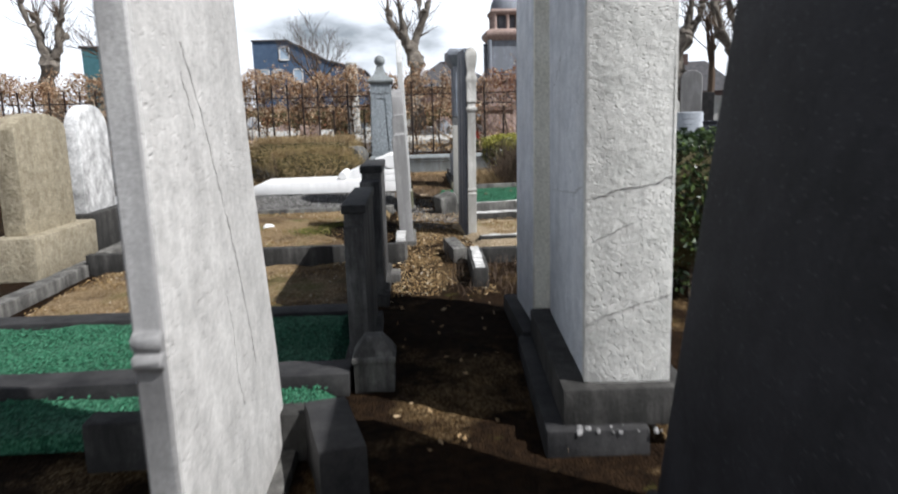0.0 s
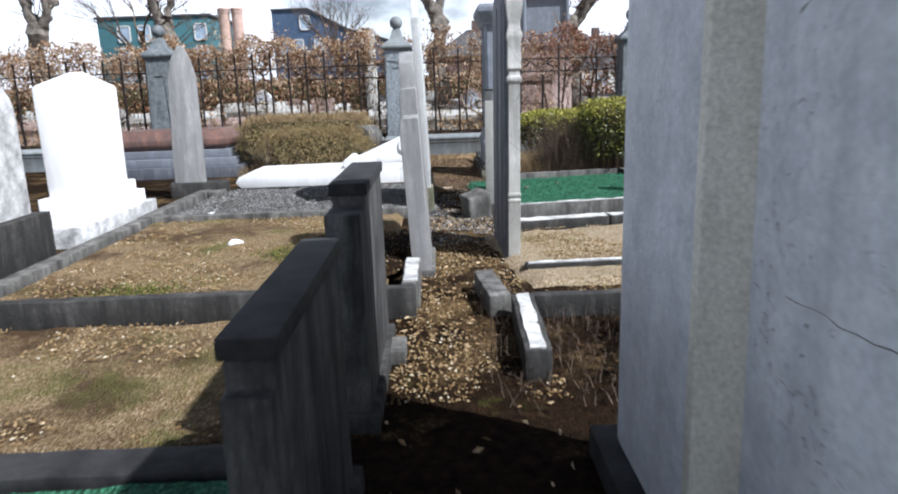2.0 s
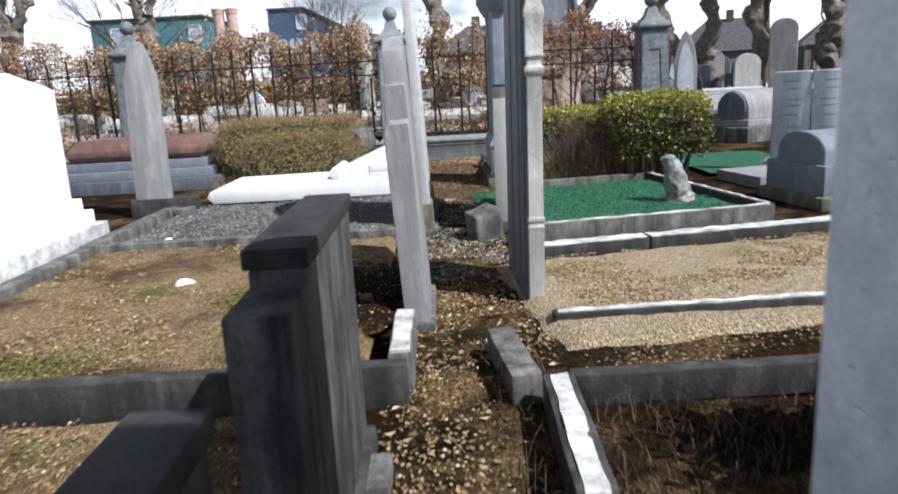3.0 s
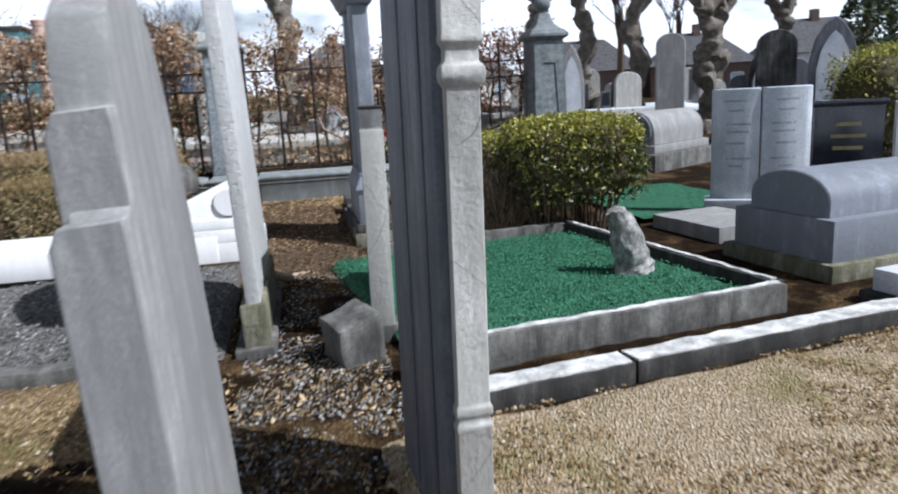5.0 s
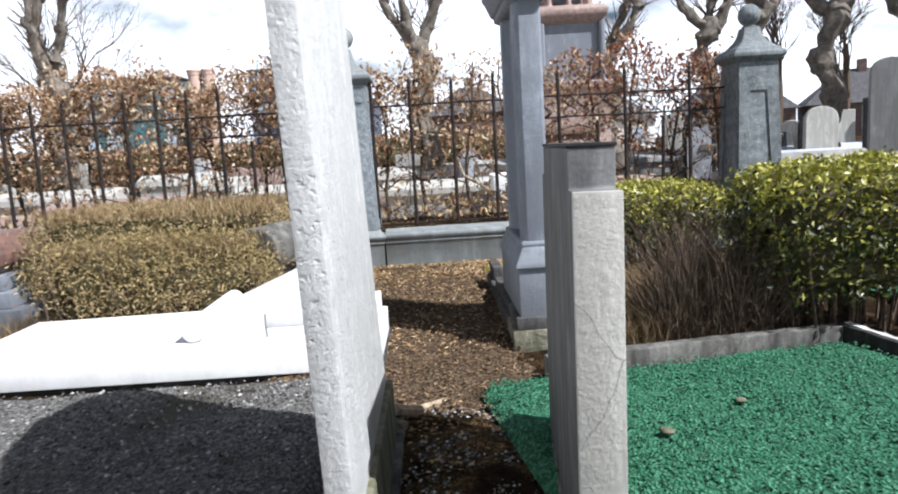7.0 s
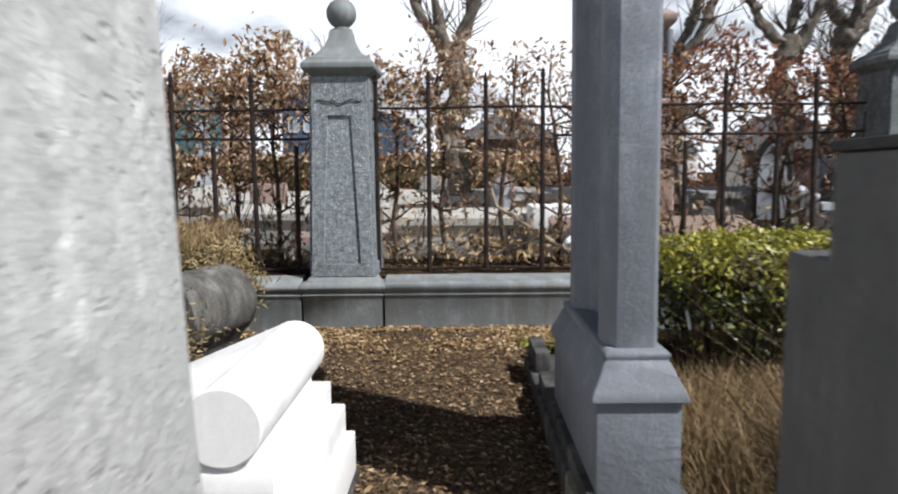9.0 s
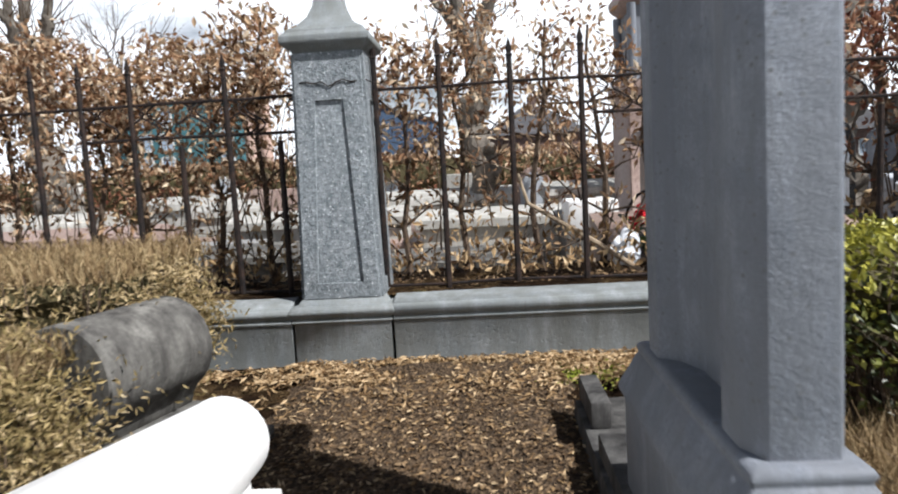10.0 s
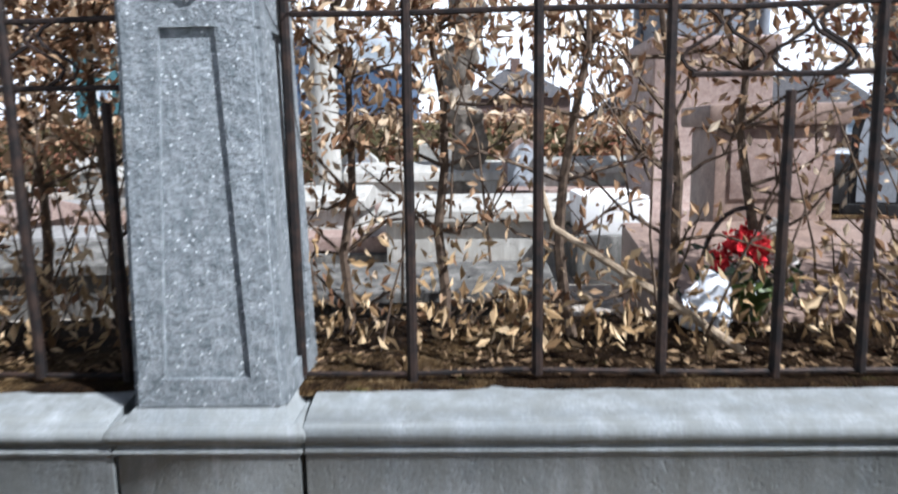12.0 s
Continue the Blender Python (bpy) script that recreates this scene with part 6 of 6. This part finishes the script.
# ---- distance: buildings ----
def windows(parent, xs, zs, y, w, h):
    for x in xs:
        for z in zs:
            bm = bmesh.new()
            for a, b, c, d in ((x - w / 2 - 0.1, x - w / 2, z, z + h), (x + w / 2, x + w / 2 + 0.1, z, z + h), (x - w / 2, x + w / 2, z - 0.12, z), (x - w / 2, x + w / 2, z + h, z + h + 0.1)):
                box(bm, a, b, y - 0.10, y + 0.05, c, d)
            win = part("window", bm, M_WHITEWALL, parent)
            bm = bmesh.new()
            box(bm, x - w / 2, x + w / 2, y - 0.04, y + 0.03, z, z + h)
            part("pane", bm, M_GLASS, win)


t = thing("apartment_building", pose(-21.8, 70, 0), "teal metal-clad flat building with small windows", "building")
part("wall", block(-8.1, 1.7, 0, 10, 0, 8.35, 0.05), M_TEAL, t)
part("roof", block(-8.3, 1.9, -0.15, 10.1, 8.35, 8.55, 0.05), M_ROOF, t)
windows(t, (-5.8, -4.0, 1.0), (2.6, 4.5, 6.4), 0, 0.95, 1.25)
for x in (-17.5, -16.4):
    t = thing("brick_stack", pose(x, 66, 0), "round orange-brown brick chimney stack", "chimney", "brick stacks")
    bm = bmesh.new()
    rings(bm, [(0.5, 0), (0.46, 8.0), (0.5, 8.05), (0.5, 8.3)], 20)
    part("shaft", bm, M_BRICK, t)
    bm = bmesh.new()
    rings(bm, [(0.54, 8.3), (0.54, 8.42), (0.42, 8.5)], 20)
    part("cap", bm, M_BRICK, t)
t = thing("dark_building", pose(-11.3, 72, 0), "dark blue building with a sloping roofline", "building")
bm = bmesh.new()
prism(bm, [(-3.5, 0), (-3.5, 8.8), (-0.3, 8.8), (3.4, 6.85), (7.0, 5.8), (7.0, 0)], 0, 9, "y")
part("wall", bm, M_NAVY, t)
bm = bmesh.new()
prism(bm, [(-3.6, 8.8), (-3.6, 8.93), (-0.2, 8.93), (3.5, 6.98), (7.2, 5.9), (7.2, 5.72), (3.4, 6.85), (-0.3, 8.8)], -0.15, 9.1, "y")
part("roof", bm, M_ROOF, t)
windows(t, (-2.5, -1.2, 0.7), (5.0,), 0, 0.75, 1.1)
windows(t, (-0.5,), (7.1,), 0, 0.8, 1.1)


def house(x, y, w, h, roof, wall, label, turn=0):
    t = thing("house", pose(x, y, 0, 0, 0, turn), label, "house", "far houses")
    part("wall", block(-w / 2, w / 2, 0, 8, 0, h, 0.03), wall, t)
    bm = bmesh.new()
    e = w / 2 + 0.4
    v = [bm.verts.new(q) for q in ((-e, -0.4, h), (e, -0.4, h), (e, 8.4, h), (-e, 8.4, h), (-e + 4.0, 4, h + roof), (e - 4.0, 4, h + roof))]
    for f in ((3, 2, 1, 0), (0, 1, 5, 4), (1, 2, 5), (2, 3, 4, 5), (3, 0, 4)):
        bm.faces.new([v[i] for i in f])
    rf = part("roof", bm, M_ROOF, t)
    bm = bmesh.new()
    box(bm, -0.4, 0.4, 3.5, 4.5, h + roof * 0.5, h + roof + 0.9)
    part("chimney", bm, M_REDBRICK, rf)
    windows(t, [w * f for f in (-0.33, 0.0, 0.33)], (0.9, 3.4) if h > 4.5 else (0.9,), 0, 1.2, 1.4)


for x, y, w, h, roof, wall in ((4.5, 78, 9, 4.4, 2.8, M_REDBRICK), (19, 86, 11, 3.2, 3.4, M_WHITEWALL), (32, 84, 12, 3.3, 3.6, M_REDBRICK), (44, 80, 11, 3.4, 3.6, M_REDBRICK), (56, 76, 12, 4.0, 3.8, M_WHITEWALL), (54, 56, 10, 3.6, 3.4, M_REDBRICK), (58, 38, 10, 3.6, 3.4, M_WHITEWALL)):
    house(x, y, w, h, roof, wall, "white rendered house with a dark roof" if wall is M_WHITEWALL else "red brick house with a dark tiled roof", -20 if x > 20 else 0)

# ---- loose stuff on the ground ----
stuff("pebbles", pebbles("pebbles", scatter(-3.15, -0.66, 5.4, 7.05, 4200, 0.055, clump=0.0), 0.0095, P_TAN), "loose tan pebbles on a grave plot", "pebbles")
stuff("pebbles", pebbles("pebbles", scatter(-3.2, -0.55, 7.3, 10.5, 8500, 0.115, clump=0.02), 0.0095, P_TAN), "loose tan pebbles on a grave plot", "pebbles")
stuff("pebbles", pebbles("pebbles", scatter(-3.2, -0.5, 10.85, 13.15, 4200, 0.105), 0.011, P_GREY), "loose grey chippings on a grave plot", "chippings")
stuff("pebbles", pebbles("pebbles", scatter(-3.1, -0.66, 3.2, 3.7, 1100, 0.075), 0.010, P_GREEN), "green glass chippings", "chippings")
stuff("pebbles", pebbles("pebbles", scatter(-3.1, -0.66, 4.0, 5.0, 2400, 0.085), 0.010, P_GREEN), "green glass chippings", "chippings")
stuff("pebbles", pebbles("pebbles", scatter(-0.4, 0.5, 5.8, 10.6, 6200, clump=-0.22), 0.009, P_TAN), "tan gravel trodden into the alley", "gravel")
stuff("pebbles", pebbles("pebbles", scatter(-0.3, 0.5, 9.2, 12.6, 5200, clump=-0.3), 0.010, P_GREY), "grey gravel trodden into the alley", "gravel")
ob = stuff("pebbles", pebbles("pebbles", scatter(0.0, 3.1, -1.4, -0.05, 6500, 0.055, clump=-0.1), 0.0095, P_TAN), "loose pale pebbles on an open plot", "pebbles")
ob.matrix_basis = AT
ob = stuff("pebbles", pebbles("pebbles", scatter(0.16, 2.4, 0.66, 3.16, 6000, 0.135), 0.010, P_GREEN), "bright green glass chippings", "chippings")
ob.matrix_basis = AT
stuff("pebbles", pebbles("pebbles", scatter(0.5, 3.2, 7.15, 8.1, 1800), 0.009, P_TAN), "tan gravel between kerbs", "gravel")

n = 9500
c = np.stack([rng.uniform(-1.7, 1.5, n), 16.985 - np.abs(rng.normal(size=n)) * 0.33, rng.uniform(0.102, 0.145, n)], 1)
fill = np.array([noise.noise(Vector((q[0] * 2.3, q[1] * 3.5, 1))) + 0.5 * noise.noise(Vector((q[0] * 7, q[1] * 7, 4))) for q in c])
c = c[fill + rng.normal(size=n) * 0.12 > -0.17 + 0.35 * np.abs(c[:, 0] - 0.1) ** 2 * 0.4]
stuff("leaf_litter", leaves("leaf_litter", c, 0.062, M_LITTER, 0.3, 0, 0.7), "drift of curled fallen tan leaves along the plinth", "leaves")
n = 1700
c = np.stack([rng.uniform(-0.9, 0.62, n), rng.uniform(13.6, 16.6, n), np.zeros(n)], 1)
c[:, 2] = np.clip((c[:, 1] - 8) / 9, 0, 1) * 0.1 + 0.036
stuff("leaf_litter", leaves("leaf_litter", c, 0.036, M_LITTER, 0.4, 0, 0.85), "scattered fallen leaves on brown earth", "leaves")
c = np.concatenate([scatter(-0.4, 0.5, 2.4, 6.2, 45, None, 0.02), scatter(-0.4, 0.5, 6.2, 13.0, 420, None, 0.02)])
stuff("leaf_litter", leaves("leaf_litter", c, 0.045, M_LITTER, 0.45, 0, 0.85), "a few dry leaves in the alley", "leaves")

# leaf mould between the last graves and the railings
M_MOULD = gravel("brown_leaf_mould", (0.03, 0.02, 0.012), (0.075, 0.05, 0.03), (0.17, 0.115, 0.068), patch=(0.03, 0.021, 0.012), level=0.55, scale=60)
bm = bmesh.new()
bmesh.ops.create_grid(bm, x_segments=44, y_segments=90, size=0.5, matrix=Matrix.Translation((-0.2, 14.75, 0)) @ Matrix.Diagonal((1.75, 4.42, 1, 1)))
for v in bm.verts:
    rim = min(1.0, 5 * min(v.co.x + 1.075, 0.675 - v.co.x, v.co.y - 12.54, 17.5 - v.co.y))
    v.co.z = ground_z(0, v.co.y) + 0.03 * rim - 0.006 + 0.02 * noise.noise(v.co * 2.2) + 0.014 * noise.noise(v.co * 9)
solid("leaf_mould", bm, M_MOULD, "brown leaf mould over damp earth near the railings", "earth", kind="structure")

# dark brown patches and moss on the wide gravel plot
def dark_patch(x, y, rx, ry, z, seed):
    bm = bmesh.new()
    rowsp = []
    for i in range(9):
        rowsp.append([])
        for k in range(36):
            an = k * math.pi / 18
            f = (i / 8) * (1 + 0.35 * noise.noise(Vector((math.cos(an) * 1.6 + seed, math.sin(an) * 1.6, 0))) + 0.15 * noise.noise(Vector((math.cos(an) * 6, math.sin(an) * 6, seed))))
            px2, py2 = x + rx * f * math.cos(an), y + ry * f * math.sin(an)
            rowsp[-1].append(bm.verts.new((px2, py2, z + 0.03 * (1 - (i / 8) ** 2) - 0.02 * (i / 8) ** 6 + 0.012 * noise.noise(Vector((px2 * 9, py2 * 9, 0))))))
    for u, v in zip(rowsp[1:], rowsp[2:]):
        for k in range(36):
            bm.faces.new((u[k], u[(k + 1) % 36], v[(k + 1) % 36], v[k]))
    bm.faces.new(rowsp[1])
    bmesh.ops.delete(bm, geom=rowsp[0], context='VERTS')
    solid("bare_earth", bm, M_SOIL, "irregular dark brown patch over gravel", "earth", kind="structure")


dark_patch(-0.92, 8.95, 0.6, 0.75, 0.115, 3)
dark_patch(-0.75, 8.2, 0.4, 0.5, 0.115, 6)
n = 1100
mp = np.concatenate([np.array((-1.38, 8.62, 0.135)) + rng.normal(size=(n, 3)) * np.array((0.13, 0.16, 0.004)), np.array((-1.15, 8.95, 0.145)) + rng.normal(size=(700, 3)) * np.array((0.10, 0.09, 0.004)), np.array((-2.3, 7.6, 0.13)) + rng.normal(size=(900, 3)) * np.array((0.2, 0.1, 0.004))])
stuff("moss", leaves("moss", mp, 0.018, M_MOSS_D, 0.8, 0, 0.7), "green moss cushions on a gravel plot", "moss")

stuff("pebbles", pebbles("pebbles", scatter(-1.5, -0.4, 7.8, 9.7, 420, 0.138), 0.008, P_TAN), "tan pebbles strewn over a dark patch", "pebbles")
c = scatter(-0.95, 0.62, 12.2, 16.75, 6500, None, 0.034)
stuff("leaf_litter", leaves("leaf_litter", c, 0.034, M_ROT, 0.42, 0, 0.85), "rotting brown leaf mould on damp earth", "leaves")
c = scatter(-1.5, -0.4, 7.5, 9.8, 260, 0.14, 0.004)
stuff("leaf_litter", leaves("leaf_litter", c, 0.03, M_ROT, 0.42, 0, 0.85), "rotting brown leaf bits on a dark patch", "leaves")

n = 2600
c = np.stack([rng.uniform(-9, 3.4, n), 17.34 + np.abs(rng.normal(size=n)) * 0.25, rng.uniform(0.545, 0.575, n)], 1)
stuff("leaf_litter", leaves("leaf_litter", c, 0.05, M_ROT, 0.4, 0, 0.8), "dead leaves lying on the bank under a hedge", "leaves")

# small loose things
for x, y, z, s, m in ((-2.0, 9.16, 0.12, 0.075, M_MARBLE), (-2.75, 10.9, 0.12, 0.05, M_MARBLE), (1.05, 11.9, 0.15, 0.03, M_MORTAR), (1.5, 12.2, 0.15, 0.025, M_MORTAR), (-0.15, 12.4, 0.06, 0.06, M_MORTAR), (3.15, 11.2, 0.06, 0.11, M_KERB)):
    bm = bmesh.new()
    bmesh.ops.create_icosphere(bm, subdivisions=2, radius=s)
    for v in bm.verts:
        v.co.z *= 0.5
    roughen(bm, s * 0.5, 9, 0, x)
    solid("loose_stone", bm, m, "small loose stone lying on a grave plot" if m is not M_MARBLE else "small white stone lying on a grave plot", "stone", m=pose(x, y, z))
bm = bmesh.new()
box(bm, -0.13, 0.13, -0.2, 0.2, 0, 0.07)
soften(bm, 0.02)
roughen(bm, 0.02, 6, 2)
solid("broken_stone", bm, M_KERB, "broken flat stone beside a tomb", "stone", m=pose(-3.25, 12.85, 0.08, 0, 0, 20))
bm = bmesh.new()
tube(bm, [(-0.22, 0, 0.12), (-0.05, 0.02, 0.05), (0.2, 0.01, 0.03)], [0.03, 0.03, 0.02], 6)
solid("wood_scrap", bm, M_BRANCH, "short pale piece of dead wood on the earth", "wood", m=pose(-0.02, 12.55, 0.03, 0, 0, 50))
bm = bmesh.new()
tube(bm, [(0.44, 17.85, 1.3), (0.5, 17.78, 1.08), (0.75, 17.74, 0.92), (1.0, 17.7, 0.76), (1.31, 17.66, 0.54)], [0.012, 0.016, 0.019, 0.021, 0.022], 8)
solid("cut_branch", bm, M_BRANCH, "pale dead branch leaning across the hedge foot", "branch")

bm = bmesh.new()
tube(bm, [(0.0, 0, 0.0), (-0.015, 0, 0.10), (-0.005, 0, 0.17), (0.03, 0, 0.20), (0.06, 0, 0.18)], [0.009, 0.009, 0.008, 0.008, 0.006], 6)
solid("iron_hook", bm, M_IRON, "bent black iron hook standing in gravel", "hook", m=pose(-0.43, 8.62, 0.10))

t = thing("bouquet", pose(1.51, 18.14, 0.56) @ Matrix.Scale(1.2, 4), "bouquet of red and white flowers on a granite tomb", "flowers")
bm = bmesh.new()
rings(bm, [(0.05, 0.0), (0.07, 0.06), (0.12, 0.14), (0.10, 0.16)], 12)
part("pot", bm, M_IVY, t)
bm = bmesh.new()
tube(bm, [(0.17 * math.cos(a) - 0.02, 0.02, 0.2 + 0.26 * math.sin(a)) for a in np.linspace(0.1, 2.9, 14)], [0.010] * 14, 6)
part("basket_handle", bm, M_IRON, t, "dark arched handle")
for name, m, k in (("red_flower", M_PETAL_R, 13), ("white_flower", M_PETAL_W, 7)):
    for i in range(k):
        a, rr = rng.uniform(0, 6.28), rng.uniform(0.0, 0.13)
        c0 = np.array([rr * math.cos(a), rr * math.sin(a), 0.20 + 0.13 * math.cos(rr * 8) + rng.uniform(-0.03, 0.03)])
        ob = tagged(new(name, leaves(name, c0 + rng.normal(size=(26, 3)) * 0.022, 0.05, m, 0.8)), kind="stuff")
        ob.parent = t
ob = tagged(new("greenery", leaves("greenery", np.array([0, 0, 0.16]) + rng.normal(size=(120, 3)) * np.array([0.1, 0.1, 0.05]), 0.07, M_IVY, 0.4)), kind="stuff")
ob.parent = t
bm = bmesh.new()
bmesh.ops.create_icosphere(bm, subdivisions=3, radius=0.15)
roughen(bm, 0.10, 9)
solid("flower_wrap", bm, M_PLASTIC, "crumpled pale wrapping beside the flowers", "wrapping", m=pose(1.25, 18.0, 0.66) @ Matrix.Diagonal((0.72, 0.6, 0.85, 1)))
